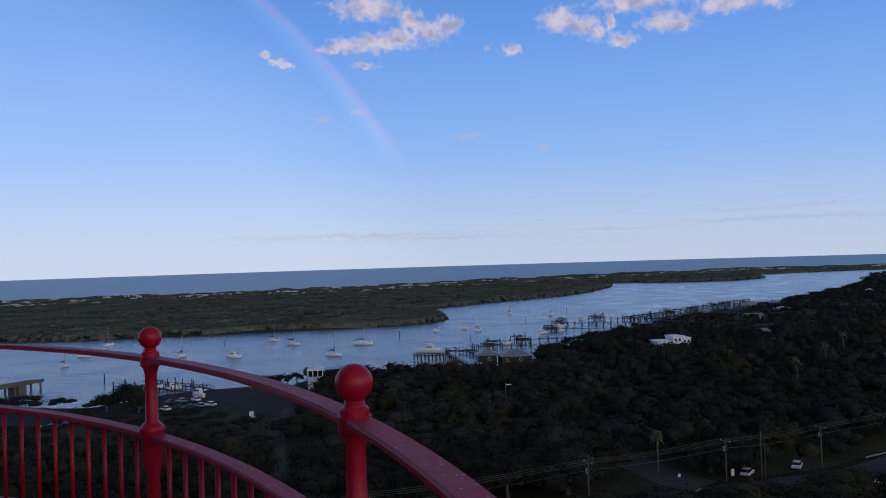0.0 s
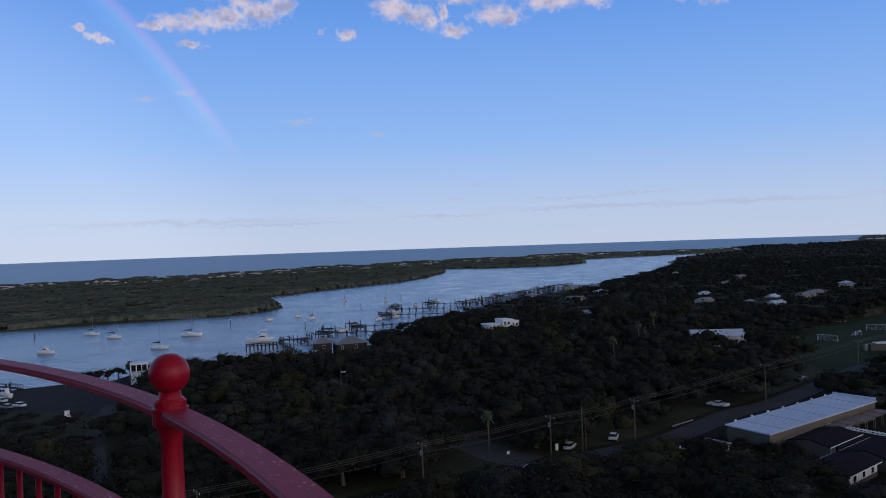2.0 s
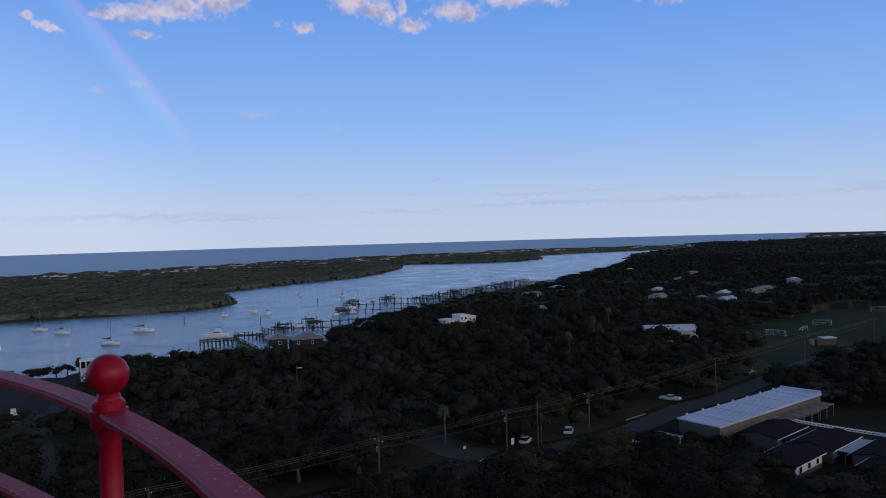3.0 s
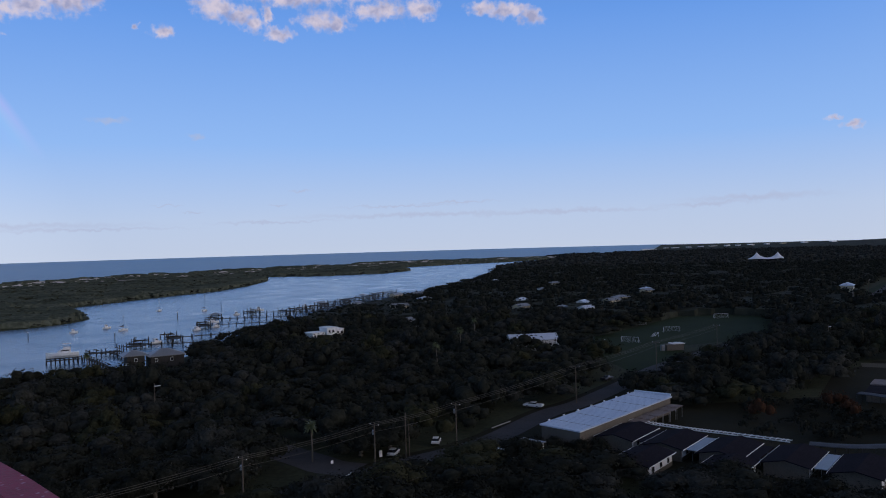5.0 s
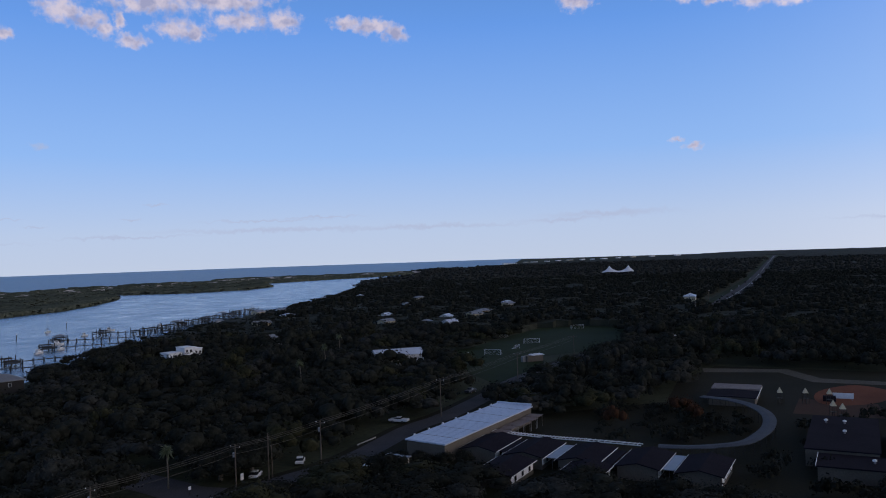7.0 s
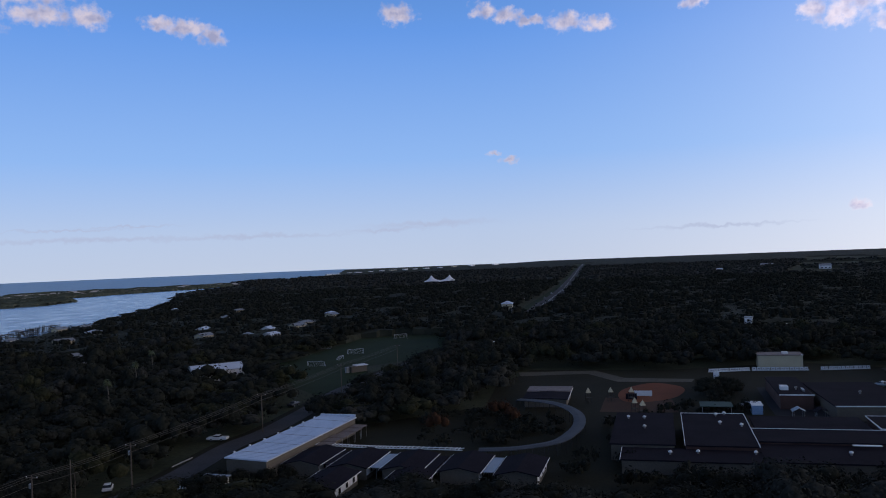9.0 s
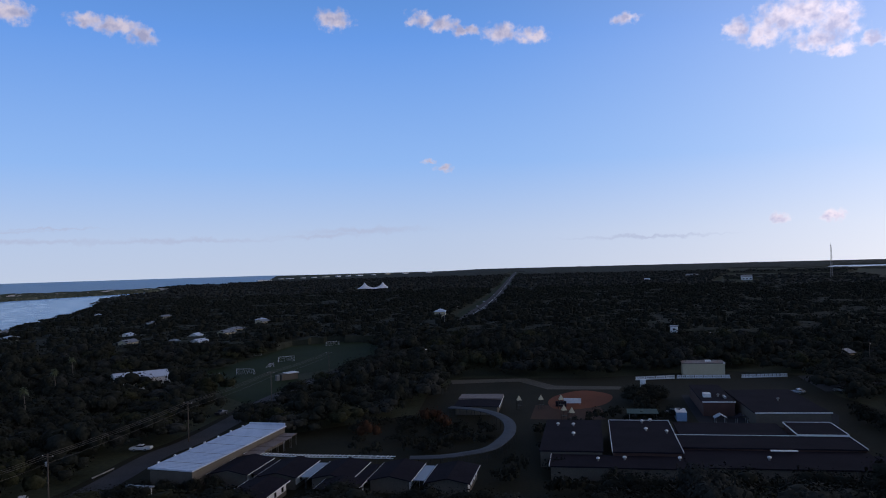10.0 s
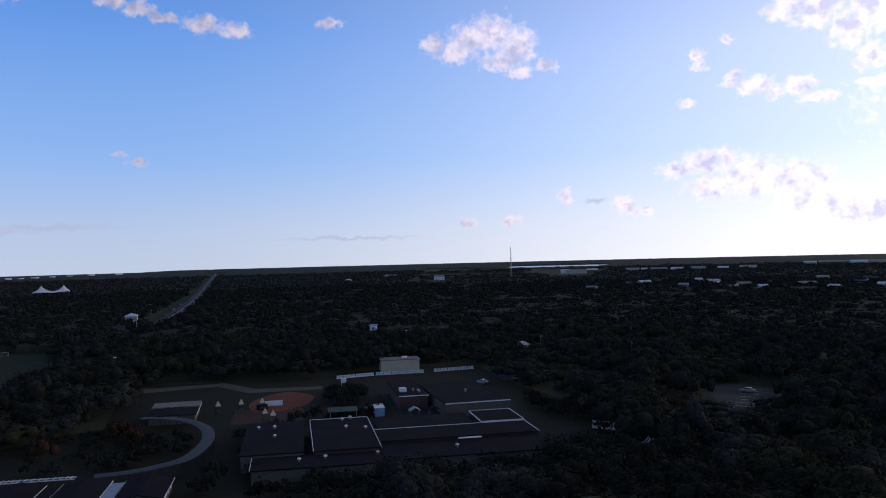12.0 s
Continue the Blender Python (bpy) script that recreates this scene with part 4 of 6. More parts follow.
def windows(parent, spots, w=1.2, h=1.2, depth=.06):
    """Framed panes on walls: spots are (x, y, z, facing in degrees) in the parent's space."""
    for x, y, z, f in spots:
        fr = part("window", Shape().box(-w / 2, -depth / 2, -h / 2, w / 2, depth, h / 2), WHITE, parent)
        fr.matrix_local = pose(x, y, z, 0, 0, f)
        part("pane", Shape().box(-w / 2 + .1, depth + .004, -h / 2 + .1, w / 2 - .1, depth + .02, h / 2 - .1), GLASS, fr)


def gable_roof(l, w, eave, rise, over=.5, thick=.18):
    """A pitched roof with its ridge along x, as a shell with thickness."""
    a, b = l / 2 + over, w / 2 + over
    drop = rise * over / (w / 2)
    s = Shape()
    for sgn in (1, -1):
        lo, hi = (sgn * b, eave - drop), (0, eave + rise)
        pts = [(-a, lo[0], lo[1]), (a, lo[0], lo[1]), (a, 0, hi[1]), (-a, 0, hi[1])]
        top = [(x, y, z + thick) for x, y, z in pts]
        q = [(0, 1, 2, 3), (4, 5, 6, 7), (0, 1, 5, 4), (1, 2, 6, 5), (2, 3, 7, 6), (3, 0, 4, 7)]
        s.add(pts + top, q)
    return s


def gabled_walls(l, w, eave, rise):
    s = Shape().box(-l / 2, -w / 2, 0, l / 2, w / 2, eave)
    for x0, x1 in ((-l / 2, -l / 2 + .2), (l / 2 - .2, l / 2)):
        s.add([(x0, -w / 2, eave), (x0, w / 2, eave), (x0, 0, eave + rise), (x1, -w / 2, eave), (x1, w / 2, eave), (x1, 0, eave + rise)],
              [(0, 1, 2), (5, 4, 3), (0, 3, 4, 1), (1, 4, 5, 2), (2, 5, 3, 0)])
    return s


def hip_roof(l, w, eave, rise, over=.7):
    a, b, r = l / 2 + over, w / 2 + over, max(0.2, (l - w) / 2)
    t = .25
    return Shape().add([(-a, -b, eave), (a, -b, eave), (a, b, eave), (-a, b, eave), (-a, -b, eave + t), (a, -b, eave + t), (a, b, eave + t), (-a, b, eave + t), (-r, 0, eave + rise), (r, 0, eave + rise)],
                       [(3, 2, 1, 0), (0, 1, 5, 4), (1, 2, 6, 5), (2, 3, 7, 6), (3, 0, 4, 7), (4, 5, 9, 8), (6, 7, 8, 9), (5, 6, 9), (7, 4, 8)])


def fascia(parent, l, w, z, h=.28, t=.12, sides="nsew"):
    """White boards along the edges of a flat roof."""
    for side, (x0, y0, x1, y1) in dict(n=(-l / 2, w / 2, l / 2, w / 2 + t), s=(-l / 2, -w / 2 - t, l / 2, -w / 2), e=(l / 2, -w / 2, l / 2 + t, w / 2), w=(-l / 2 - t, -w / 2, -l / 2, w / 2)).items():
        if side in sides:
            part("fascia", Shape().box(x0, y0, z - h / 2, x1, y1, z + h / 2), WHITE, parent, "white roof edge board")


def vents(parent, spots, z):
    for x, y in spots:
        v = part("roof_vent", Shape().lathe([(.22, 0), (.22, .5), (.42, .55), (.42, .75), (.1, .95)], 12), STEEL, parent, "grey metal roof ventilator")
        v.location = (x, y, z)


# long hall with the white metal roof
hall = thing("hall", (109.1, 149.8, G), "long beige hall with a pale metal roof", "building", turn=radians(25))
L_, W_ = 42.8, 9.3
part("wall", Shape().box(-L_ / 2, -W_ / 2, 0, L_ / 2, W_ / 2, 3.9), BEIGE, hall)
roof = part("roof", Shape().add([(-L_ / 2 - .3, -W_ / 2 - .3, 3.95), (L_ / 2 + .3, -W_ / 2 - .3, 3.95), (L_ / 2 + .3, W_ / 2 + .3, 4.25), (-L_ / 2 - .3, W_ / 2 + .3, 4.25),
                                 (-L_ / 2 - .3, -W_ / 2 - .3, 4.2), (L_ / 2 + .3, -W_ / 2 - .3, 4.2), (L_ / 2 + .3, W_ / 2 + .3, 4.5), (-L_ / 2 - .3, W_ / 2 + .3, 4.5)],
                                [(3, 2, 1, 0), (4, 5, 6, 7), (0, 1, 5, 4), (1, 2, 6, 5), (2, 3, 7, 6), (3, 0, 4, 7)]), METAL_ROOF, hall, "pale ribbed metal roof")
for k in range(43):
    x = -L_ / 2 + k * L_ / 42
    big = k % 8 == 5
    part("rib", Shape().add([(x - .04, -W_ / 2 - .25, 4.2), (x + .04, -W_ / 2 - .25, 4.2), (x + .04, W_ / 2 + .25, 4.5), (x - .04, W_ / 2 + .25, 4.5),
                             (x - .04, -W_ / 2 - .25, 4.26), (x + .04, -W_ / 2 - .25, 4.26), (x + .04, W_ / 2 + .25, 4.56), (x - .04, W_ / 2 + .25, 4.56)],
                            [(4, 5, 6, 7), (0, 1, 5, 4), (1, 2, 6, 5), (2, 3, 7, 6), (3, 0, 4, 7)]), GREY_ROOF if big else METAL_ROOF, roof)
for k in range(7):
    part("gutter_bracket", Shape().box(-18 + 6 * k, W_ / 2 + .3, 4.3, -17.5 + 6 * k, W_ / 2 + .6, 4.75), WHITE, hall)
part("parapet", Shape().box(L_ / 2 - .1, -W_ / 2, 4.3, L_ / 2 + .35, W_ / 2 + .3, 4.85), METAL_ROOF, hall)
for k in range(3, 9):
    lean = part("lean_to", Shape().box(-L_ / 2 + 9 + k * 3.6, -W_ / 2 - 4.0 - .3 * (k % 2), 2.5 + .08 * (k % 3), -L_ / 2 + 12.4 + k * 3.6, -W_ / 2 - .5, 2.62 + .08 * (k % 3)), RUST_ROOF, hall, "rusty lean-to canopy sheet")
    for px in (-L_ / 2 + 9.2, -L_ / 2 + 12.1):
        part("support_post", Shape().rod((px + k * 3.6, -W_ / 2 - 3.8, 0), (px + k * 3.6, -W_ / 2 - 3.8, 2.5), .05, n=6), STEEL, lean)

for x, y, w, h in ((222, 104, 4.2, 4.6), (228, 106.5, 4.4, 5.0), (233, 101, 3.8, 4.2), (226, 99, 4.0, 4.4), (237, 106, 3.6, 4.0), (218, 99, 3.4, 3.8)):
    plant(1, x, y, w, h)
for x, y, w, h in ((87.2, 139.2, 2.3, 3.3), (90.2, 134.6, 2.4, 3.5), (85.4, 143.2, 2.0, 2.9), (94.2, 133.4, 2.4, 3.3), (88.2, 136.4, 1.8, 2.8)):
    plant(1, x, y, w, h)

# small shed beside it
shed = thing("shed", (80.5, 139.5, G), "small white shed with a grey sloping roof", "shed", turn=radians(25))
part("wall", Shape().box(-3, -2.4, 0, 3, 2.4, 2.4), WHITE, shed)
part("roof", Shape().box(-3.4, -2.8, 2.4, 3.4, 2.8, 2.6), GREY_ROOF, shed)
part("door", Shape().box(-3.06, -.5, 0, -3.0, .5, 2.0), GREY_ROOF, shed)

def house(x, y, turn, l, w, h, wall_mat, roof_mat, label, hip=False, floor=0.0):
    b = thing("house", (x, y, G), label, "house", "houses among trees", turn=turn)
    part("wall", (Shape().box(-l / 2, -w / 2, 0, l / 2, w / 2, h) if hip else gabled_walls(l, w, h, w * .22)), wall_mat, b)
    part("roof", hip_roof(l, w, h, w * .26) if hip else gable_roof(l, w, h, w * .22, .5), roof_mat, b)
    spots = [(x_, -w / 2 - .01, z, 180) for x_ in np.arange(-l / 2 + 1.6, l / 2 - 1, 2.6) for z in ((1.6, 4.4) if h > 4.5 else (1.6,))]
    windows(b, spots + [(-l / 2 - .01, 0, h - 1.2, 90)], 1.1, 1.3)
    return b


# classrooms with low dark gable roofs
for k, (x, y) in enumerate(((103.6, 136.6), (107.6, 126.6), (112.4, 116.4), (117.8, 106), (122.4, 95.6), (94.1, 119.9), (102.5, 107.5))):
    c = thing("classroom", (x, y, G), "low classroom with a dark gable roof and white gable ends", "building", "school classrooms", turn=ANGLE)
    l, w = (12.6, 7.6) if k < 5 else (11.5, 7.2)
    part("wall", gabled_walls(l, w, 2.5, 0.8), BEIGE, c)
    # white sheet colours in the lit side; the other walls stay dark
    part("side_panel", Shape().box(-l / 2 + .3, -w / 2 - .05, .9, l / 2 - .3, -w / 2 - .004, 2.45), WHITE, c, "side wall whitened as the lit side")
    part("roof", gable_roof(l, w, 2.5, 0.8, .55), DARK_ROOF, c, "dark felt gable roof")
    for sgn in (1, -1):
        part("fascia", Shape().add([(-l / 2 - .6, sgn * (w / 2 + .56), 2.40), (l / 2 + .6, sgn * (w / 2 + .56), 2.40), (l / 2 + .6, sgn * (w / 2 + .62), 2.40), (-l / 2 - .6, sgn * (w / 2 + .62), 2.40),
                                    (-l / 2 - .6, sgn * (w / 2 + .56), 2.58), (l / 2 + .6, sgn * (w / 2 + .56), 2.58), (l / 2 + .6, sgn * (w / 2 + .62), 2.58), (-l / 2 - .6, sgn * (w / 2 + .62), 2.58)],
                                   [(0, 1, 2, 3), (4, 5, 6, 7), (0, 1, 5, 4), (1, 2, 6, 5), (2, 3, 7, 6), (3, 0, 4, 7)]), WHITE, c, "white eaves board")
    windows(c, [(x_, -w / 2 - .06, 1.6, 180) for x_ in (-3.5, 0, 3.5)])
    if k < 4:
        ln = thing("link_roof", (x + 2.4, y - 5.1, G), "flat grey roof linking two classrooms", "roof", "school link roofs", turn=ANGLE)
        part("roof", Shape().box(-5.5, -1.1, 2.35, 5.5, 1.1, 2.5), GREY_ROOF if k in (1, 3) else DARK_ROOF, ln)
        for px in (-5, 0, 5):
            part("support_post", Shape().rod((px, 0, 0), (px, 0, 2.35), .06, n=6), STEEL, ln)


def walkway(name, pts, width, z, mat, label, posts=True, slats=False):
    """A covered walk: a roof swept along a line on thin posts."""
    w = thing(name, (0, 0, G), label, "walkway")
    pts = [Vector(p) for p in pts]
    fine = []
    for k in range(len(pts) - 1):
        p0, p1, p2, p3 = pts[max(k - 1, 0)], pts[k], pts[k + 1], pts[min(k + 2, len(pts) - 1)]
        for i in range(5):
            t = i / 5
            fine.append(0.5 * (2 * p1 + (p2 - p0) * t + (2 * p0 - 5 * p1 + 4 * p2 - p3) * t * t + (3 * p1 - p0 - 3 * p2 + p3) * t ** 3))
    fine.append(pts[-1])
    edge = []
    for k, p in enumerate(fine):
        d = (fine[min(k + 1, len(fine) - 1)] - fine[max(k - 1, 0)]).normalized()
        edge.append((p, Vector((-d.y, d.x)), d))
    if not slats:
        s = Shape().loft([[(*(p + n * width / 2), z), (*(p + n * width / 2), z + .16), (*p, z + .28), (*(p - n * width / 2), z + .16), (*(p - n * width / 2), z)] for p, n, d in edge])
        part("roof", s, mat, w)
    else:
        for sg in (1, -1):
            part("beam", Shape().loft([[(*(p + n * (sg * width / 2 + q)), zz) for q, zz in ((-.06, z), (.06, z), (.06, z + .2), (-.06, z + .2))] for p, n, d in edge]), WHITE, w)
        for k in range(len(edge) - 1):
            (p, n, d), (p2, _, _) = edge[k], edge[k + 1]
            for f in (0, .5):
                q = p.lerp(p2, f)
                part("slat", Shape().loft([[(*(q + n * sg * width * .6 + d * e), zz) for e, zz in ((-.07, z + .21), (.07, z + .21), (.07, z + .29), (-.07, z + .29))] for sg in (-1, 1)]), WHITE, w)
    for k in range(0, len(edge), 2):
        p, n, d = edge[k]
        for sg in (1, -1):
            part("support_post", Shape().rod((*(p + n * sg * (width / 2 - .2)), 0), (*(p + n * sg * (width / 2 - .2)), z), .06, n=6), WOOD, w)


walkway("pergola", [(111.2, 146.5), (113.9, 139.2), (117.2, 131.8), (121.2, 124.6), (126.4, 114.5)], 1.6, 2.3, WHITE, "white slatted pergola between school buildings", slats=True)
walkway("covered_walk", [(126.8, 110.5), (130.4, 106.2), (134.8, 103.2), (141.8, 101), (150, 102.9), (158, 106.2), (166.4, 111.6), (172.6, 117.8), (176.9, 124.8), (178.4, 131.6), (177.2, 139)], 2.9, 2.7, WALK_ROOF,
        "curved covered walk with a pale grey roof")

# low hall with a half-dark, half-pale roof
lib = thing("school_hall", (191.2, 138.8, G), "low school hall with dark and pale roof halves", "building", turn=radians(30))
part("wall", gabled_walls(18, 12, 2.3, .3), BEIGE, lib)
part("roof", gable_roof(18, 12, 2.3, .3, .5), DARK_ROOF, lib)
part("roof_panel", Shape().box(2, -6.5, 2.5, 10, 6.5, 2.9), RUST_ROOF, lib, "pale metal roof sheet")
fascia(lib, 19, 13, 2.35, sides="s")


def flat_block(name, x, y, l, w, h, label, wall_mat=BRICK, trim="nsew", vent=(), turn=ANGLE, roof_mat=DARK_ROOF):
    b = thing(name, (x, y, G), label, "building", "flat-roofed school blocks", turn=turn)
    # dark wall colours hold the shade of overhangs and trees
    part("wall", Shape().box(-l / 2, -w / 2, 0, l / 2, w / 2, h - .25), wall_mat, b)
    part("roof", Shape().box(-l / 2 - .25, -w / 2 - .25, h - .25, l / 2 + .25, w / 2 + .25, h), roof_mat, b, "dark flat felt roof")
    fascia(b, l + .5, w + .5, h, sides=trim)
    vents(b, vent, h)
    return b


flat_block("school_block", 161.2, 90.9, 32, 12.8, 3.6, "flat dark-roofed school block with a pale front wall", BEIGE, "")
flat_block("school_block", 168.0, 76.9, 32, 13.6, 3.7, "flat dark-roofed school block with white trim", BRICK, "nse")
flat_block("school_block", 175.8, 52.5, 11.4, 36.4, 3.5, "long flat dark-roofed school block", BRICK, "es")
flat_block("school_block", 185.3, 63.4, 14.2, 23.2, 3.3, "low flat dark-roofed school block behind", BRICK, "")
flat_block("courtyard_block", 193.5, 46.9, 13.2, 10.0, 3.75, "small flat roof framed by broad white edges", BRICK, "nsew")
flat_block("school_block", 143.5, 79.0, 9.4, 12, 2.9, "low front school wing with a dark roof", BEIGE, "n")
flat_block("school_block", 149.4, 67.2, 9.2, 14, 2.85, "low front school link with a dark roof", BEIGE, "")
flat_block("school_block", 164.4, 46.4, 13.8, 36.2, 2.9, "long low front school block with a dark roof", BEIGE, "")
flat_block("school_block", 175.8, 24.4, 8, 12, 3.0, "small dark-roofed school wing", BEIGE, "")
rear = flat_block("brick_block", 228.7, 83.3, 30, 8.2, 3.9, "brown brick school block with a flat roof", BRICK, "w", vent=((-7, -1),))
part("air_unit", Shape().box(-8, 1, 3.9, -5, 3, 4.9), WHITE, rear, "white rooftop air unit")
part("duct", Shape().box(-10, -2.8, 3.9, -6.5, -2.2, 4.4), STEEL, rear)
flat_block("gym_block", 225.9, 65.1, 36, 18, 3.7, "large dark-roofed school gym with pale wall", BEIGE, "w", vent=((-1, -1),), turn=ANGLE + .05)
for x, y, h in ((167.4, 98.3, 3.6), (169, 95, 3.6), (160.2, 90.1, 3.6), (172.3, 78, 3.7), (172.4, 73.1, 3.7), (180, 82.5, 3.7), (182.4, 81.5, 3.7), (144.8, 76, 2.9), (148.4, 71.9, 2.85), (153.6, 62.5, 2.9), (162.9, 48, 2.9), (244.6, 63.2, 3.7)):
    un = thing("roof_vent", (x, y, G + h + .002), "small pale mushroom vent on a flat roof", "vent", "rooftop vents", turn=ANGLE)
    part("pipe", Shape().lathe([(.20, 0), (.20, .45), (.16, .5)], 10), STEEL, un)
    part("cowl", Shape().lathe([(.40, .45), (.42, .55), (.36, .72), (.1, .86)], 12), WHITE, un)
sky_light = thing("roof_panel", (169.5, 47, G + 3.502), "pale sheet lying on the long dark roof", "sheet", turn=ANGLE + 1.57)
part("sheet", Shape().box(-2.6, -.5, 0, 2.6, .5, .12), WHITE, sky_light)
for k in range(4):
    x, y = 204 + 2.4 * k, 72 - 4.6 * k
    um = thing("picnic_shelter", (x, y, G), "small dark courtyard shelter with a pale ridge", "shelter", "courtyard shelters", turn=ANGLE)
    part("roof", gable_roof(2.6, 2.6, 2.2, .7, .3, .08), DARK_ROOF if k % 2 else GREY_ROOF, um)
    for sx_, sy_ in ((-1.2, -1.2), (1.2, -1.2), (1.2, 1.2), (-1.2, 1.2)):
        part("support_post", Shape().rod((sx_, sy_, 0), (sx_, sy_, 2.3), .06), STEEL, um)
blue = thing("storage_box", (206.5, 83.5, G), "pale blue storage container with a white top", "container", turn=ANGLE)
part("body", Shape().box(-3, -1.3, 0, 3, 1.3, 2.3), BLUE_SHEET, blue)
part("lid", Shape().box(-3.1, -1.4, 2.3, 3.1, 1.4, 2.45), WHITE, blue)
gr = thing("shade_sail", (199, 91, G), "dark green shade cover on posts", "canopy", turn=ANGLE)
part("cover", Shape().box(-3.5, -4, 2.6, 3.5, 4, 2.7), GREEN_SHEET, gr)
for sx_, sy_ in ((-3, -3.5), (3, 3.5), (3, -3.5), (-3, 3.5)):
    part("support_post", Shape().rod((sx_, sy_, 0), (sx_, sy_, 2.6), .06), STEEL, gr)

gym = thing("stage_house", (285, 106, G), "tall cream block with a flat brown roof", "building", turn=math.atan2(97.2 - 110.1, 282.9 - 276.2))
part("wall", Shape().box(-7.3, 0, 0, 7.3, 8, 4.5), CREAM, gym)
part("roof", Shape().box(-7.6, -.3, 4.5, 7.6, 8.3, 4.75), RUST_ROOF, gym)
part("roof_unit", Shape().box(1, 3, 4.75, 3, 5, 5.3), WHITE, gym)
part("lamp_head", Shape().box(6.6, -.6, 4.55, 7.2, -.3, 4.9), WHITE, gym)


def banner_row(x0, y0, x1, y1, n, h=1.1):
    d = math.atan2(y1 - y0, x1 - x0)
    ln = math.hypot(x1 - x0, y1 - y0)
    f = thing("banner_fence", (x0, y0, G), "chain fence hung with white sponsor banners", "fence", "field fences", turn=d)
    part("rail", Shape().rod((0, 0, 1.35), (ln, 0, 1.35), .04, n=6), STEEL, f)
    part("panel", Shape().box(0, .03, .1, ln, .06, .45), WHITE, f)
    for k in range(n):
        w = ln / n
        part("banner", Shape().box(k * w + .12, -.05, .5, (k + 1) * w - .12 * (1 + k % 2), 0, h + .2), WHITE, f)
        part("post", Shape().rod((k * w, .1, 0), (k * w, .1, 1.4), .04, n=6), STEEL, f)
        part("printed_bar", Shape().box(k * w + .45, -.062, .72, (k + 1) * w - .5, -.052, .95), GREY_ROOF, f, "unreadable grey print")


banner_row(274.5, 112, 283.5, 96, 12)
banner_row(286, 93, 296, 80, 12)
banner_row(264, 123, 274, 112.4, 4)
dug = thing("score_panel", (211, 118.8, G), "white panel standing on the clay infield", "panel", turn=math.atan2(-4.3, 2.5))
part("panel", Shape().box(-2.6, -.1, .5, 2.6, .1, 2.0), WHITE, dug)
part("leg", Shape().box(-2.3, -.08, 0, -2.1, .08, .5), STEEL, dug)
part("leg", Shape().box(2.1, -.08, 0, 2.3, .08, .5), STEEL, dug)
bench = thing("dugout", (207.5, 120, G), "dark low dugout beside the infield", "dugout", turn=math.atan2(-4.3, 2.5))
part("body", Shape().box(-2.2, -.8, 0, 1.0, .8, 1.5), DARK_ROOF, bench)
for x, y in ((196, 128), (200, 123), (203, 118), (189, 109), (187, 105.5)):
    pl = thing("play_tower", (x, y, G), "small play tower with a pale pointed roof", "play tower", "playground towers")
    part("roof", Shape().lathe([(.95, 2.9), (.9, 3.0), (.06, 4.3)], 4), CREAM, pl, "pale pointed roof")
    part("platform", Shape().box(-.7, -.7, 1.3, .7, .7, 1.45), WOOD, pl)
    for sx_ in (-.6, .6):
        for sy_ in (-.6, .6):
            part("leg", Shape().box(sx_ - .06, sy_ - .06, 0, sx_ + .06, sy_ + .06, 2.95), WOOD, pl)
li = thing("viewing_stand", (246, 112, G), "small white raised viewing stand by the infield", "stand", turn=.4)
part("cabin", Shape().box(-.9, -.9, 2.0, .9, .9, 3.4), WHITE, li)
for sx_ in (-.75, .75):
    for sy_ in (-.75, .75):
        part("leg", Shape().box(sx_ - .08, sy_ - .08, 0, sx_ + .08, sy_ + .08, 2.0), WHITE, li)
for x, y, tn in ((201.5, 20.5, .9), (187, 8, .3)):
    cb = thing("cabin", (x, y, G), "small cabin with a bright white gable", "cabin", turn=ANGLE + tn)
    part("wall", gabled_walls(6, 4.5, 2.4, 1.5), WHITE, cb)
    part("roof", gable_roof(6, 4.5, 2.4, 1.5, .4), DARK_ROOF, cb)
    windows(cb, [(-3.01, 0, 1.5, 90)])
wb = thing("white_block", (382, 156.5, G), "small white two-storey block in woods", "building", turn=.3)
part("wall", Shape().box(-1.9, -1.7, 0, 1.9, 1.7, 9.0), WHITE, wb)
part("roof", Shape().box(-2.2, -2, 9.0, 2.2, 2, 9.3), GREY_ROOF, wb)
windows(wb, [(-1.91, 0, 7.6, 90), (0, -1.71, 7.6, 180)])
lr = house(352, 74, -.2, 9, 6, 3.0, CREAM, GREY_ROOF, "low cream house with a pale roof in woods")

# field: barn, goals, dugout shed
barn = thing("barn", (163, 275, G), "large shed with a pale blue-white metal roof", "barn", turn=-.3)
part("wall", gabled_walls(19, 11, 4.2, 1.8), WHITE, barn)
part("roof", gable_roof(19, 11, 4.2, 1.8, .4), METAL_ROOF, barn)
windows(barn, [(x, -5.51, 2.4, 180) for x in (-6, -2, 2, 6)])


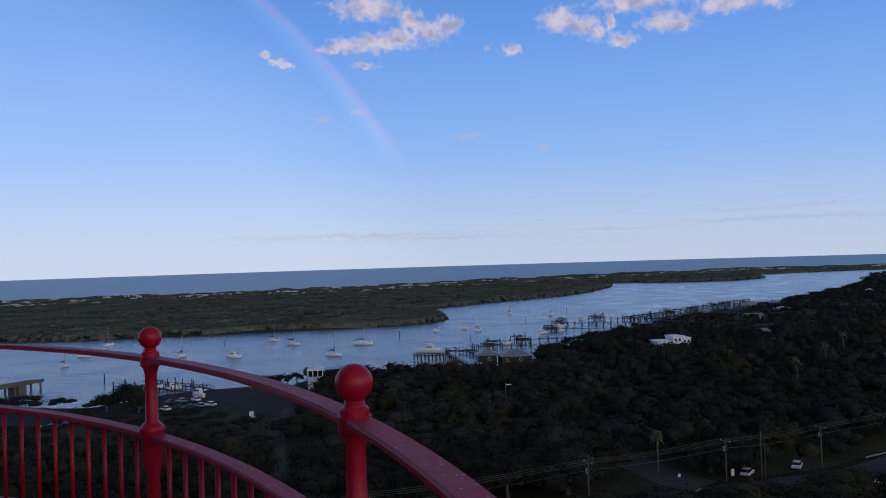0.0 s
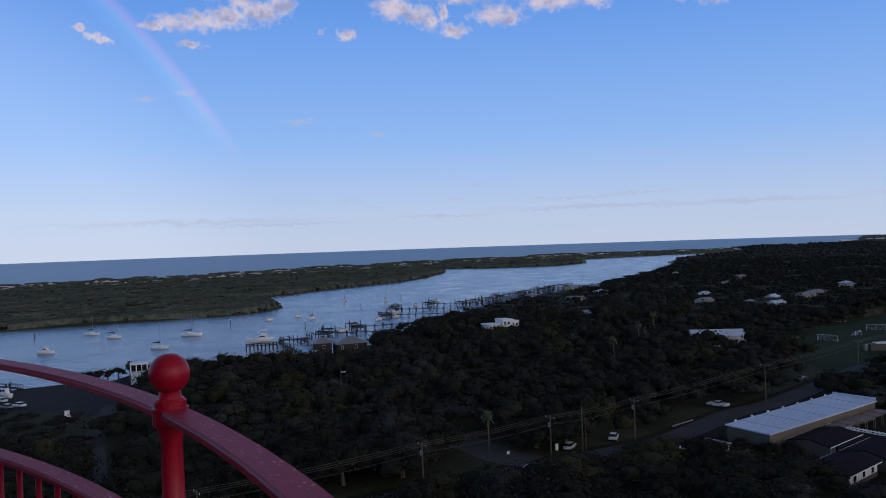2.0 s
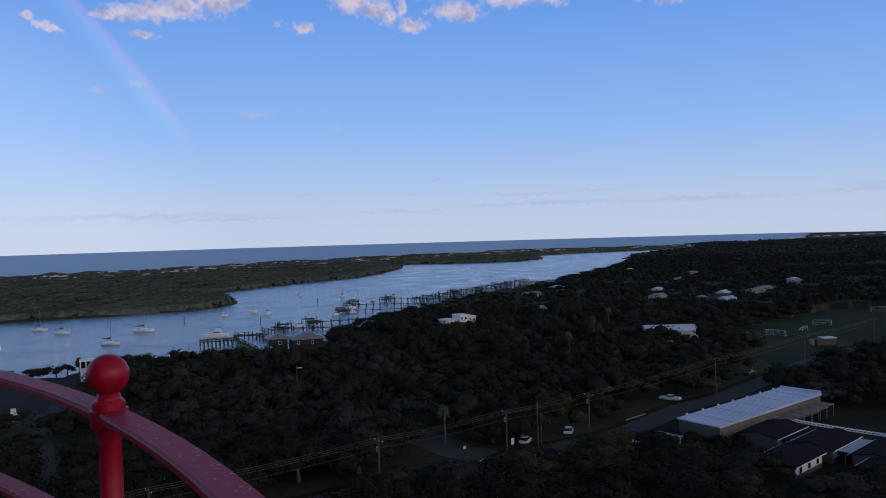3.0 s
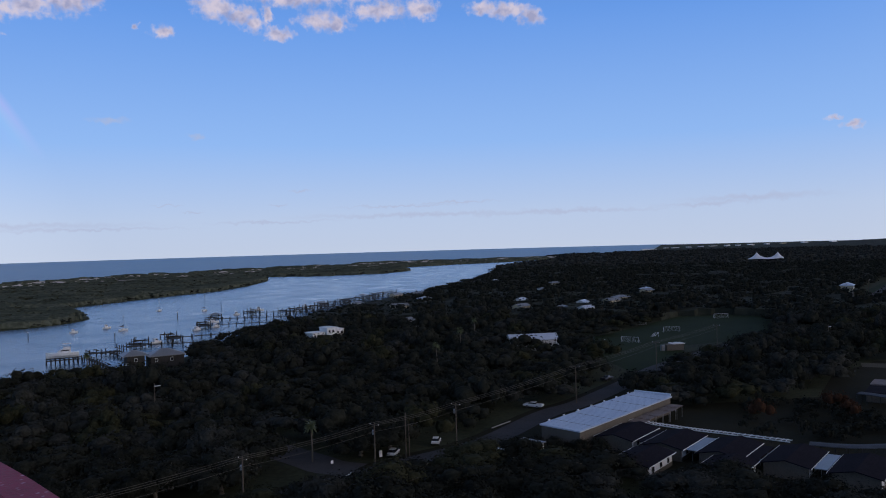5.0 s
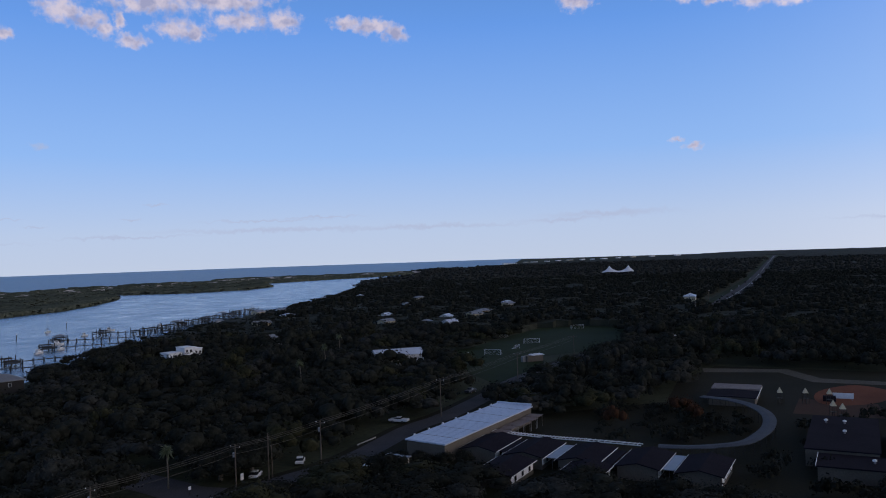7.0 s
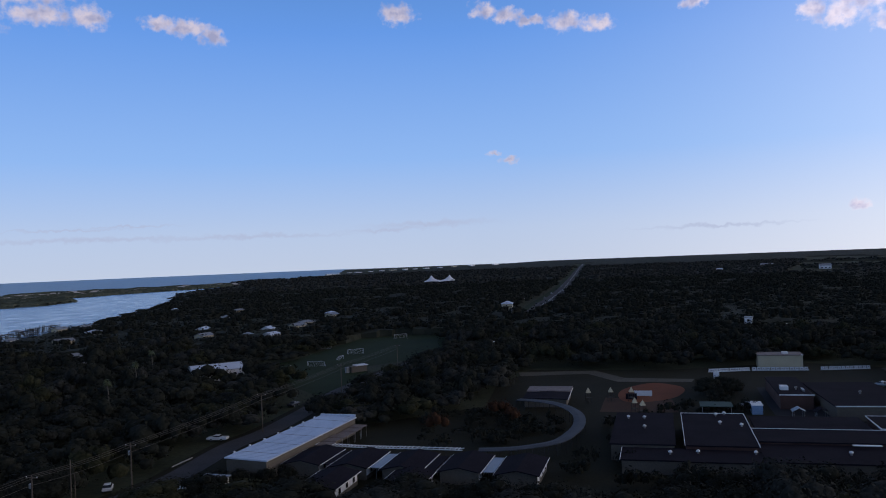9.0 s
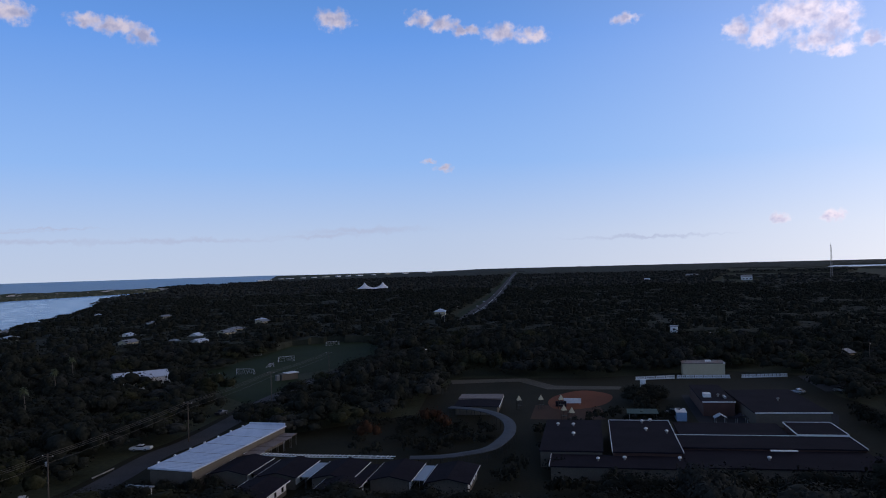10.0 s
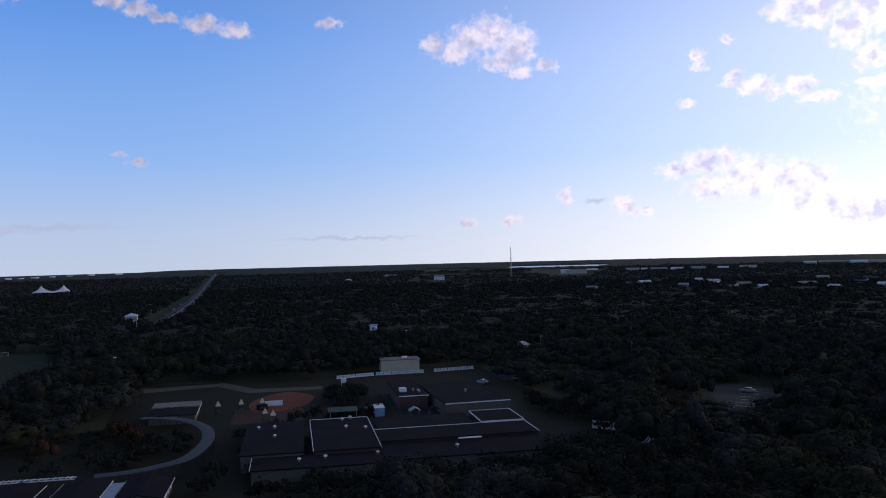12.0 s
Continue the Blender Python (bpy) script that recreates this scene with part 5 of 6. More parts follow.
def goal(x, y, turn, w=7.3, h=2.4):
    g = thing("soccer_goal", (x, y, G), "white soccer goal with a net", "goal", "soccer goals", turn=turn)
    part("frame", Shape().rod((-w / 2, 0, 0), (-w / 2, 0, h), .06).rod((w / 2, 0, 0), (w / 2, 0, h), .06).rod((-w / 2, 0, h), (w / 2, 0, h), .06)
         .rod((-w / 2, 1.8, 0), (w / 2, 1.8, 0), .06).rod((-w / 2, 0, h), (-w / 2, 1.8, 0), .05).rod((w / 2, 0, h), (w / 2, 1.8, 0), .05), WHITE, g)
    net = Shape()
    for k in range(1, 12):
        net.rod((-w / 2 + w * k / 12, 0, h), (-w / 2 + w * k / 12, 1.8, 0), .012, n=4)
    for k in range(1, 6):
        net.rod((-w / 2, 1.8 * k / 6, h * (1 - k / 6)), (w / 2, 1.8 * k / 6, h * (1 - k / 6)), .012, n=4)
    part("net", net, WHITE, g)


for x, y, tn in ((205.2, 267.3, -1.0), (243, 286, -.5), (303, 318, -.4), (253, 322, 2.2), (193.5, 269.5, .6), (226, 276, .3)):
    goal(x, y, tn, *((7.3, 2.4) if x not in (193.5, 226) else (3.6, 1.8)))
sd = thing("field_shed", (205, 240.5, G), "low shed with a white roof beside the field", "shed", turn=-.2)
part("wall", Shape().box(-3.5, -1.6, 0, 3.5, 1.6, 2.4), BEIGE, sd)
part("roof", Shape().box(-1.2, -1.9, 2.4, 3.8, 1.9, 2.7), WHITE, sd)
part("rack", Shape().box(-5.2, -.8, 0, -4.0, .8, 2.2), STEEL, sd)

# tent theatre in the woods
tent = thing("tent_theatre", (986, 932, G), "white two-peaked tensile tent roof", "tent", turn=-radians(46.6))
tw = Shape()
xs_, ys_ = np.linspace(-28, 28, 57), np.linspace(-11, 11, 17)


def membrane(x, y):
    """Two peaks with the cloth hanging between them and down to its edge."""
    q = max(math.exp(-math.hypot(x - c, y * 1.1) / 6.0) for c in (-15.5, 15.5))
    return 3.2 + 10.6 * q + 1.6 * (1 - (y / 11) ** 2) * (1 - (x / 28) ** 2)


for dz in (0, -.15):
    tw.add([(x, y * (1 - .35 * (x / 28) ** 4), membrane(x, y) + dz) for x in xs_ for y in ys_],
           [(i * 17 + j, (i + 1) * 17 + j, (i + 1) * 17 + j + 1, i * 17 + j + 1) for i in range(56) for j in range(16)])
part("fabric", tw, TENT, tent, smooth=True)
for cx_ in (-15.5, 15.5):
    part("mast", Shape().rod((cx_, 0, 0), (cx_, 0, 15.6), .3), STEEL, tent)
part("stage", Shape().box(-14, -3, 0, 14, 8, 3.6), DARK_ROOF, tent)


# stilted house with grey hip roofs by the water
hp = thing("house", (22.5, 316, G), "river house with dark walls and grey hip roofs", "house", turn=.12)
part("wall", Shape().box(-1, -4, 0, 11, 5, 4.3), WOOD, hp)
r1 = part("roof", hip_roof(12, 9, 4.3, 2.3), GREY_ROOF, hp)
r1.location = (5, .5, 0)
part("wall", Shape().box(-9, -3, 0, -3, 5, 5.0), WOOD, hp)
r2 = part("roof", hip_roof(8, 7, 5.0, 1.9), GREY_ROOF, hp)
r2.location = (-6, 1, 0)
windows(hp, [(1, -4.01, 3.0, 180), (6.5, -4.01, 3.0, 180), (-6, -3.01, 3.6, 180)], 1.0, 1.3)
for k in range(6):
    st = part("stair_step", Shape().box(-9.9, -6.4 + .5 * k, .3 + .45 * k, -8.6, -5.9 + .5 * k, .42 + .45 * k), WHITE, hp)

# white modern house
mh = thing("house", (96, 343, G), "white flat-roofed modern house among trees", "house", turn=.25)
mh.scale = (.85, .85, .85)
for x0, y0, x1, y1, h in ((-8, -4, -1, 4, 6.5), (0, -5, 6, 3, 8.6), (6.3, -3, 11, 4, 7.4)):
    part("wall", Shape().box(x0, y0, 0, x1, y1, h), WHITE, mh)
    part("roof", Shape().box(x0 - .3, y0 - .3, h, x1 + .3, y1 + .3, h + .3), WHITE, mh)
    windows(mh, [(x, y0 - .01, h - 1.6, 180) for x in np.arange(x0 + 1.3, x1 - .6, 2.2)], 1.3, 1.4)
for k, (x, y, tn) in enumerate(HOUSE_SPOTS):
    if k in (1,):
        continue
    wm, rm, lab = ((WHITE, GREY_ROOF, "white house with a grey metal roof among trees"), (WHITE, METAL_ROOF, "white house with a pale roof among trees"),
                   (CREAM, GREY_ROOF, "cream house with a grey roof among trees"))[k % 3]
    house(x, y, tn, 7 + 1.5 * (k % 3), 5.4, 4.3 + .7 * (k % 3), wm, rm, lab, k % 4 == 0)
hh = house(490, 392, .6, 13, 8, 5.6, CREAM, METAL_ROOF, "white two-storey roadside house", True)

# white ramp building, two storeys, open above
rb = thing("ramp_tower", (-45.4, 276, G), "white two-storey hut with an open upper deck", "hut", turn=.15)
part("wall", Shape().box(-2.6, -2.2, 0, 2.6, 2.2, 3.6), WHITE, rb)
part("floor", Shape().box(-2.8, -2.4, 3.6, 2.8, 2.4, 3.8), WHITE, rb)
for x in (-2.6, -.9, .8, 2.45):
    part("column", Shape().box(x - .14, -2.3, 3.8, x + .14, -2.05, 6.4), WHITE, rb)
    part("column", Shape().box(x - .14, 2.05, 3.8, x + .14, 2.3, 6.4), WHITE, rb)
part("roof", Shape().box(-2.9, -2.5, 6.4, 2.9, 2.5, 6.75), WHITE, rb)
# added dark sheet stands in for the shade inside the open deck
part("painted_shade", Shape().box(-2.4, 1.6, 3.8, 2.4, 1.8, 6.4), DARK_ROOF, rb)
windows(rb, [(-1.3, -2.21, 2.4, 180), (1.2, -2.21, 2.4, 180)], 1.0, .6)

# ---- docks, piles, boats ----


def dock(x0, y0, x1, y1, deck=1.5, width=1.7, head=True, roofed=False, label="weathered wooden dock on piles"):
    """A plank walk on piles from the shore end (x1, y1) to the head (x0, y0), with boat lifts beside the head."""
    ln, tn = math.hypot(x0 - x1, y0 - y1), math.atan2(y0 - y1, x0 - x1)
    d = thing("dock", (x1, y1, 0), label, "dock", "river docks", turn=tn)
    part("walk", Shape().box(0, -width / 2, deck - .25, ln, width / 2, deck), WOOD, d)
    n = max(3, int(ln / 4.4))
    for k in range(n + 1):
        for s in (-1, 1):
            part("dock_post", Shape().rod((ln * k / n, s * (width / 2 + .1), -2.4), (ln * k / n, s * (width / 2 + .1), deck + .9), .22, .18, 6), WOOD, d)
    if not head:
        for s in (-1, 1):
            part("rail", Shape().box(0, s * width / 2 - .05, deck + .75, ln, s * width / 2 + .05, deck + .9), WOOD, d)
    if head:
        part("platform", Shape().box(ln - 3, -5, deck - .3, ln + 3, 4, deck + .02), WOOD, d)
        for x, y in ((ln - 3, -5), (ln, -5), (ln + 3, -5), (ln + 3, 0), (ln + 3, 4), (ln - 3, 4), (ln + 4.5, 8), (ln - 2, 8.5), (ln + 4.5, -8.5), (ln - 2, -9)):
            part("dock_post", Shape().rod((x, y, -2.4), (x, y, deck + random.uniform(1.2, 3.6)), .27, .22, 6), WOOD, d)
        for s in (1, -1):
            part("lift_beam", Shape().rod((ln - 2, s * 8.6, deck + 1.2), (ln + 4.5, s * 8.2, deck + 1.2), .2, n=6), WOOD, d)
            part("lift_beam", Shape().rod((ln - 2, s * 4.6, deck + 1.2), (ln + 4.5, s * 4.6, deck + 1.2), .2, n=6), WOOD, d)
        part("cradle", Shape().box(ln - 2.2, 4.6, deck - .1, ln + 4.6, 8.4, deck + .15), WOOD, d)
    if roofed:
        for x, y in ((-2.6, -2.6), (2.6, -2.6), (2.6, 2.6), (-2.6, 2.6)):
            part("support_post", Shape().rod((ln + x, y, deck), (ln + x, y, deck + 2.7), .14, n=6), WOOD, d)
        r = part("roof", hip_roof(6, 6, deck + 2.6, 1.3, .4), GREY_ROOF, d)
        r.location = (ln, 0, 0)


for e, s, rf in (((24, 405), (57, 396), 0), ((41, 427), (84, 432), 0), ((64.7, 484), (122, 475), 0), ((76.5, 525), (146, 498), 1), ((107, 557), (166, 528), 0), ((130, 547), (160, 521), 0), ((145, 560), (172, 534), 0), ((160, 574), (186, 549), 1), ((170, 590), (199, 563), 0), ((186, 602), (212, 577), 0), ((196, 619), (226, 592), 0),
                 ((212, 632), (238, 605), 1), ((226, 646), (252, 621), 0), ((238, 667), (266, 639), 0), ((256, 682), (281, 657), 0)):
    dock(*e, *s, roofed=bool(rf))
dock(9.3, 385, 22, 345, head=True)
# yacht lift: a broad low pier on many piles, with a railed gangway to the shore
yp = thing("pier", (-8, 368, 0), "dark piled pier under a lifted yacht", "pier", "river docks", turn=.05)
part("walk", Shape().box(-7, -4.5, 1.75, 7, -2.9, 2.1), WOOD, yp)
part("walk", Shape().box(-7, 3.0, 1.75, 7, 4.4, 2.1), WOOD, yp)
for k in range(9):
    for y in (-4.3, 4.2):
        part("dock_post", Shape().rod((-6.8 + 1.7 * k, y, -2.4), (-6.8 + 1.7 * k, y, 2.4 + .4 * (k % 2)), .24, .2, 7), WOOD, yp)
for x in (-4, 0, 4):
    part("lift_beam", Shape().box(x - .2, -4.4, 2.1, x + .2, 4.4, 2.45), WOOD, yp)
dock(0.5, 365, 8, 330, deck=2.1, width=1.5, head=False, label="railed wooden gangway to a yacht pier")
dock(-117, 303, -84, 281, deck=.9, width=1.8, label="low wooden boat-ramp dock with piles")
dock(-112, 310, -92, 298, deck=.8, width=1.2, head=False)
for x, y in ((-108, 308), (-104, 305), (-99.2, 299), (-97, 303), (-94.5, 297), (-90, 294), (-101, 296), (-111, 303)):
    pm = thing("mooring_pile", (x, y, 0), "dark wooden mooring pile beside the ramp dock", "pile", "mooring piles")
    part("dock_post", Shape().rod((0, 0, -2.4), (0, 0, 3.6 + .5 * math.sin(x)), .24, .2, 8), WOOD, pm)
gang = thing("gangway", (-92, 298, 0), "steep wooden gangway down to the dock", "gangway", turn=math.atan2(-22, 11))
for sg in (-.8, .8):
    part("rail", Shape().rod((0, sg, 1.9), (22, sg, 4.2), .08, n=6), WOOD, gang)
    for k in range(8):
        part("baluster", Shape().rod((22 * k / 7, sg, .8 + 2.0 * k / 7), (22 * k / 7, sg, 1.9 + 2.3 * k / 7), .06, n=6), WOOD, gang)
part("walk", Shape().add([(0, -.8, .7), (22, -.8, 2.7), (22, .8, 2.7), (0, .8, .7), (0, -.8, .9), (22, -.8, 2.9), (22, .8, 2.9), (0, .8, .9)],
                         [(3, 2, 1, 0), (4, 5, 6, 7), (0, 1, 5, 4), (1, 2, 6, 5), (2, 3, 7, 6), (3, 0, 4, 7)]), WOOD, gang)
for k in range(46):
    u = random.random()
    x, y = -108 + 27 * u + random.uniform(-1.6, 1.6), 251 + 26 * u + random.uniform(-2, 2)
    rock = thing("rock", (x, y, .9 + random.uniform(0, .7)), "pale grey boulder of the shore bank", "rock", "shore boulders", turn=random.uniform(0, 6))
    s = random.uniform(.6, 1.5)
    part("stone", Shape().lathe([(s * .7, -.5 * s), (s, 0), (s * .85, .45 * s), (s * .35, .7 * s)], 6), CONCRETE, rock)
fish = thing("fishing_pier", (-161, 300, 0), "concrete pier deck on heavy columns", "pier", "", turn=math.atan2(18, 10) + .1)
part("deck", Shape().box(-14, -3.4, 3.4, 8, 3.4, 4.2), BEIGE, fish)
part("parapet", Shape().box(-14, -3.4, 4.2, 8, -3.2, 4.7), BEIGE, fish)
for x in (-13, -4, 7):
    for y in (-2.6, 2.6):
        part("column", Shape().rod((x, y, -2.4), (x, y, 3.4), .4, n=10), BEIGE, fish)
part("pillar", Shape().box(-2.6, -3, -2.4, .6, 3, 3.4), BEIGE, fish)
for x, y in ((-137, 318.7), (-127, 456.7), (-27.4, 475), (-60, 300), (-57, 303), (57, 560), (98, 640), (14, 440)):
    pm = thing("channel_pile", (x, y, 0), "single wooden channel marker pile in the river", "pile", "channel piles")
    part("dock_post", Shape().rod((0, 0, -2.4), (0, 0, 4.4), .24, .2), WOOD, pm)
    part("cap", Shape().lathe([(.26, 4.4), (.24, 4.55), (.05, 4.8)], 10), WHITE, pm)


def hull_rings(l, beam, free, draft=.5):
    rings = []
    for t, w, sheer in ((0, .62, .05), (.18, .86, 0), (.42, 1, -.02), (.65, .88, .05), (.85, .5, .2), (.97, .1, .34), (1, .02, .38)):
        x, b = (t - .45) * l, beam / 2 * w
        rings.append([(x, -b, free + sheer), (x, -b * .92, free * .35), (x, -b * .45, -draft), (x, b * .45, -draft), (x, b * .92, free * .35), (x, b, free + sheer)])
    return rings


def sailboat(x, y, turn, l, mast, label="white sailboat at anchor with furled sails", hull_mat=HULL):
    b = thing("sailboat", (x, y, 0), label, "sailboat", "anchored boats", turn=turn)
    part("hull", Shape().loft(hull_rings(l, l * .3, l * .095 + .25)), hull_mat, b)
    z = l * .095 + .25
    part("cabin", Shape().loft([[(q * l, -w * l, z), (q * l, -w * l * .8, z + h), (q * l, w * l * .8, z + h), (q * l, w * l, z)] for q, w, h in ((-.12, .095, .55), (.05, .1, .5), (.22, .06, .3))]), WHITE, b)
    m = part("mast", Shape().rod((.08 * l, 0, z), (.08 * l, 0, z + mast), .11, .08, 8), SPAR, b)
    part("boom", Shape().rod((.08 * l, 0, z + 1.5), (-.32 * l, 0, z + 1.6), .08), SPAR, m)
    part("sail_cover", Shape().loft([[(q * l, -.2, z + 1.62), (q * l, 0, z + 1.62 + h), (q * l, .2, z + 1.62)] for q, h in ((.07, .75), (-.1, .5), (-.3, .25))]), CANVAS, m, "navy furled sail")
    part("stay", Shape().rod((.08 * l, 0, z + mast), (.53 * l, 0, z + .3), .035, n=5), SPAR, m)
    part("stay", Shape().rod((.08 * l, 0, z + mast), (-.44 * l, 0, z + .3), .035, n=5), SPAR, m)
    part("bimini", Shape().box(-.36 * l, -.1 * l, z + 1.7, -.16 * l, .1 * l, z + 1.85), CANVAS, b)


def motorboat(x, y, turn, l, label="small white motorboat on the river", z0=0.0, flybridge=False):
    b = thing("motorboat", (x, y, z0), label, "motorboat", "motorboats", turn=turn)
    f = l * .11 + .25
    part("hull", Shape().loft(hull_rings(l, l * .34, f, .35)), HULL, b)
    part("cabin", Shape().loft([[(q * l, -w * l, f), (q * l, -w * l * .85, f + h), (q * l, w * l * .85, f + h), (q * l, w * l, f)] for q, w, h in ((-.2, .12, 1.5), (.05, .13, 1.6), (.2, .09, .5))]), WHITE, b)
    part("windscreen", Shape().loft([[(q * l, -w * l, f + h0), (q * l, -w * l, f + h1), (q * l, w * l, f + h1), (q * l, w * l, f + h0)] for q, w, h0, h1 in ((-.14, .128, .8, 1.25), (.04, .135, .8, 1.3), (.1, .12, .7, 1.0))]), GLASS, b)
    if flybridge:
        part("flybridge", Shape().box(-.2 * l, -.11 * l, f + 1.6, .02 * l, .11 * l, f + 2.4), WHITE, b)
        part("hardtop", Shape().box(-.22 * l, -.12 * l, f + 3.6, .04 * l, .12 * l, f + 3.75), WHITE, b)
        for q in (-.2, .02):
            for w in (-.1, .1):
                part("support_post", Shape().rod((q * l, w * l, f + 2.4), (q * l, w * l, f + 3.6), .05, n=6), STEEL, b)


for x, y, tn, l, m in ((-182, 379, 1.1, 6.5, 9), (-203, 478, .9, 8, 13), (-134.7, 406, 1.2, 8.5, 12), (-102.6, 474.5, -.25, 9.5, 12), (-86.7, 451, -.2, 9.5, 13),
                       (-55.3, 391, -.3, 10, 13.5), (-46, 440, -.1, 12.5, 15), (20.3, 500, .6, 7, 10), (82, 614, 1.0, 9, 14), (52, 640, .9, 7, 11)):
    sailboat(x, y, tn, l * .86, m * .82)
for x, y, tn, l in ((-191, 420, .2, 7), (-106, 397, -.2, 8), (-103, 300, .6, 6), (-112, 304, .4, 6.5), (12, 520, .3, 5), (-6, 505, .2, 4.5), (96, 560, .5, 5), (58, 470, .8, 7), (70, 480, .8, 7), (32, 418, .7, 7), (152, 590, .7, 6)):
    motorboat(x, y, tn, l)
motorboat(-8, 368, 3.15, 12.5, "large white motor yacht raised on a boat lift", z0=2.95, flybridge=True)
for x, y, tn in ((70, 491, -.1), (112, 563, -.4)):
    motorboat(x, y, tn, 6.5, "small white motorboat on a dock lift", z0=1.9)
motorboat(-54.3, 220.5, 1.8, 5.5, "white boat on a trailer in the car park", z0=2.95)

for x, y, tn in ((-82.5, 264.5, 2.5),):
    motorboat(x, y, tn, 6, "white boat on a trailer by the ramp", z0=2.95)

# ---- vehicles ----


def car_meshes(kind):
    """Body, glass, wheel of a car, 4.4 m long along x."""
    w = .9
    if kind == "pickup":
        hull = [(-2.7, .62, 1.0), (-2.62, .45, 1.08), (-.8, .38, 1.06), (.9, .38, 1.12), (2.2, .40, 1.02), (2.62, .5, .86)]
        cab, top = (-.85, 1.25), (-.65, .6)
    else:
        hull = [(-2.2, .55, .88), (-2.05, .42, 1.0), (-1.0, .36, 1.02), (.7, .36, 1.0), (1.8, .38, .88), (2.2, .5, .7)]
        cab, top = (-1.75, 1.05), (-1.1, .3)
    body = Shape().loft([[(x, -w * f, z0), (x, -w, z0 + .2), (x, -w, (z0 + z1) / 2 + .05), (x, -w * .88 * f, z1), (x, w * .88 * f, z1), (x, w, (z0 + z1) / 2 + .05), (x, w, z0 + .2), (x, w * f, z0)]
                         for (x, z0, z1), f in zip(hull, (.86, .95, 1, 1, .96, .84))])
    glass = Shape().loft([[(cab[0], -.80, 1.0), (cab[1], -.80, 1.0), (cab[1], .80, 1.0), (cab[0], .80, 1.0)], [(top[0], -.63, 1.44), (top[1], -.63, 1.44), (top[1], .63, 1.44), (top[0], .63, 1.44)]])
    roof = Shape().loft([[(top[0] - .08 + e, -.66 + e, z), (top[1] + .08 - e, -.66 + e, z), (top[1] + .08 - e, .66 - e, z), (top[0] - .08 + e, .66 - e, z)] for e, z in ((0, 1.42), (.02, 1.48), (.14, 1.53))])
    tyre = Shape().rod((0, -.11, 0), (0, .11, 0), .33, n=14)
    rim = Shape().rod((0, -.13, 0), (0, .13, 0), .19, n=10)
    return body, glass, roof, tyre, rim


CARS = {k: car_meshes(k) for k in ("sedan", "pickup")}


def car(x, y, turn, paint, kind="sedan", z=GROUND, label="parked car"):
    c = thing("car" if kind == "sedan" else "pickup_truck", (x, y, z + .09), label, "car", "parked cars", turn=turn)
    body, glass, roof, tyre, rim = CARS[kind]
    part("body", body, paint, c)
    part("roof", roof, paint, c)
    part("window_glass", glass, GLASS, c)
    for sx_ in (-1.35, 1.35):
        for sy_ in (-.82, .82):
            t = part("wheel", tyre, RUBBER, c)
            t.location = (sx_, sy_, .33)
            part("rim", rim, STEEL, t)
    for sy_ in (-.6, .6):
        part("headlight", Shape().box(2.15 if kind == "sedan" else 2.5, sy_ - .18, .68, 2.25 if kind == "sedan" else 2.62, sy_ + .18, .82), GLASS, c)


car(68.6, 157.3, 1.05, CAR_WHITE, label="white car parked on the road verge")
car(57.2, 153.2, .95, CAR_WHITE, label="white car parked under trees by the street")
car(105.5, 178.2, 2.2, CAR_WHITE, "pickup", label="white pickup truck beside the street")
car(145, 200.5, .45, CAR_DARK, "pickup", label="dark pickup truck on the street verge")
car(78.5, 144.3, .5, CAR_WHITE, "pickup", label="white pickup truck beside a small shed")
car(84.5, 146.5, .5, CAR_WHITE, label="white car beside the long hall")
for k, (x, y) in enumerate(((-89.5, 240.4), (-85.4, 241), (-81.4, 241.6), (-78.6, 243), (-76.2, 245.1), (-73.4, 246.5), (-93, 243.5), (-88, 252), (-85, 254.5), (-81, 256.5), (-108.6, 219), (-106.5, 222.8), (-111, 216), (-104, 226))):
    p, lab = ((CAR_DARK, "dark parked car in the boat-ramp car park"), (CAR_WHITE, "white parked car in the boat-ramp car park"), (CAR_SILVER, "silver parked car in the boat-ramp car park"), (CAR_DARK, "dark parked car in the boat-ramp car park"))[(k * 3 + 2) % 4]
    car(x, y, 2.3 + .1 * (k % 3), p, "pickup" if k % 4 == 2 else "sedan", label=lab)
for k in range(9):
    t = k / 8
    car(560 + 300 * t + (3 if k % 2 else -3), 409 + 182 * t - (4 if k % 2 else -4), .55, CAR_WHITE if k % 3 else CAR_DARK, label="car on the straight highway")
for x, y in ((272, 58), (284, 56), (258, -16), (262, 68), (212, 88)):
    car(x, y, 1.2, CAR_SILVER, label="silver car parked by the school")
lane = thing("barrier_rail", (88, 163.5, G), "low pale concrete barrier rail beside the street", "barrier", turn=.5)
part("rail", Shape().box(-4, -.06, .55, 4, .06, .8), CONCRETE, lane)
for x in (-3.5, 0, 3.5):
    part("post", Shape().box(x - .08, -.08, 0, x + .08, .08, .55), WOOD, lane)
sg = thing("sign_board", (53.8, 151.5, G), "small white notice board beside the street", "sign", turn=.3)
part("board", Shape().box(-.35, -.06, .6, .35, .06, 1.9), WHITE, sg)
part("post", Shape().box(-.06, -.05, 0, .06, .05, .6), WOOD, sg)
sg = thing("sign_board", (43.2, 150, G), "small pale sign at the side street", "sign", turn=.3)
part("board", Shape().box(-.28, -.05, 1.1, .28, .05, 1.7), WHITE, sg)
part("post", Shape().box(-.05, -.04, 0, .05, .04, 1.1), WOOD, sg)

# ---- utility poles and wires ----
POLES = [(-46, 99.8, 10.0), (-12, 115, 10.0), (22.6, 130, 10.0), (49.2, 141.7, 10.0), (70.3, 150.4, 10.0), (118, 177, 10.1), (166, 203, 10.2), (215, 228, 10.2)]
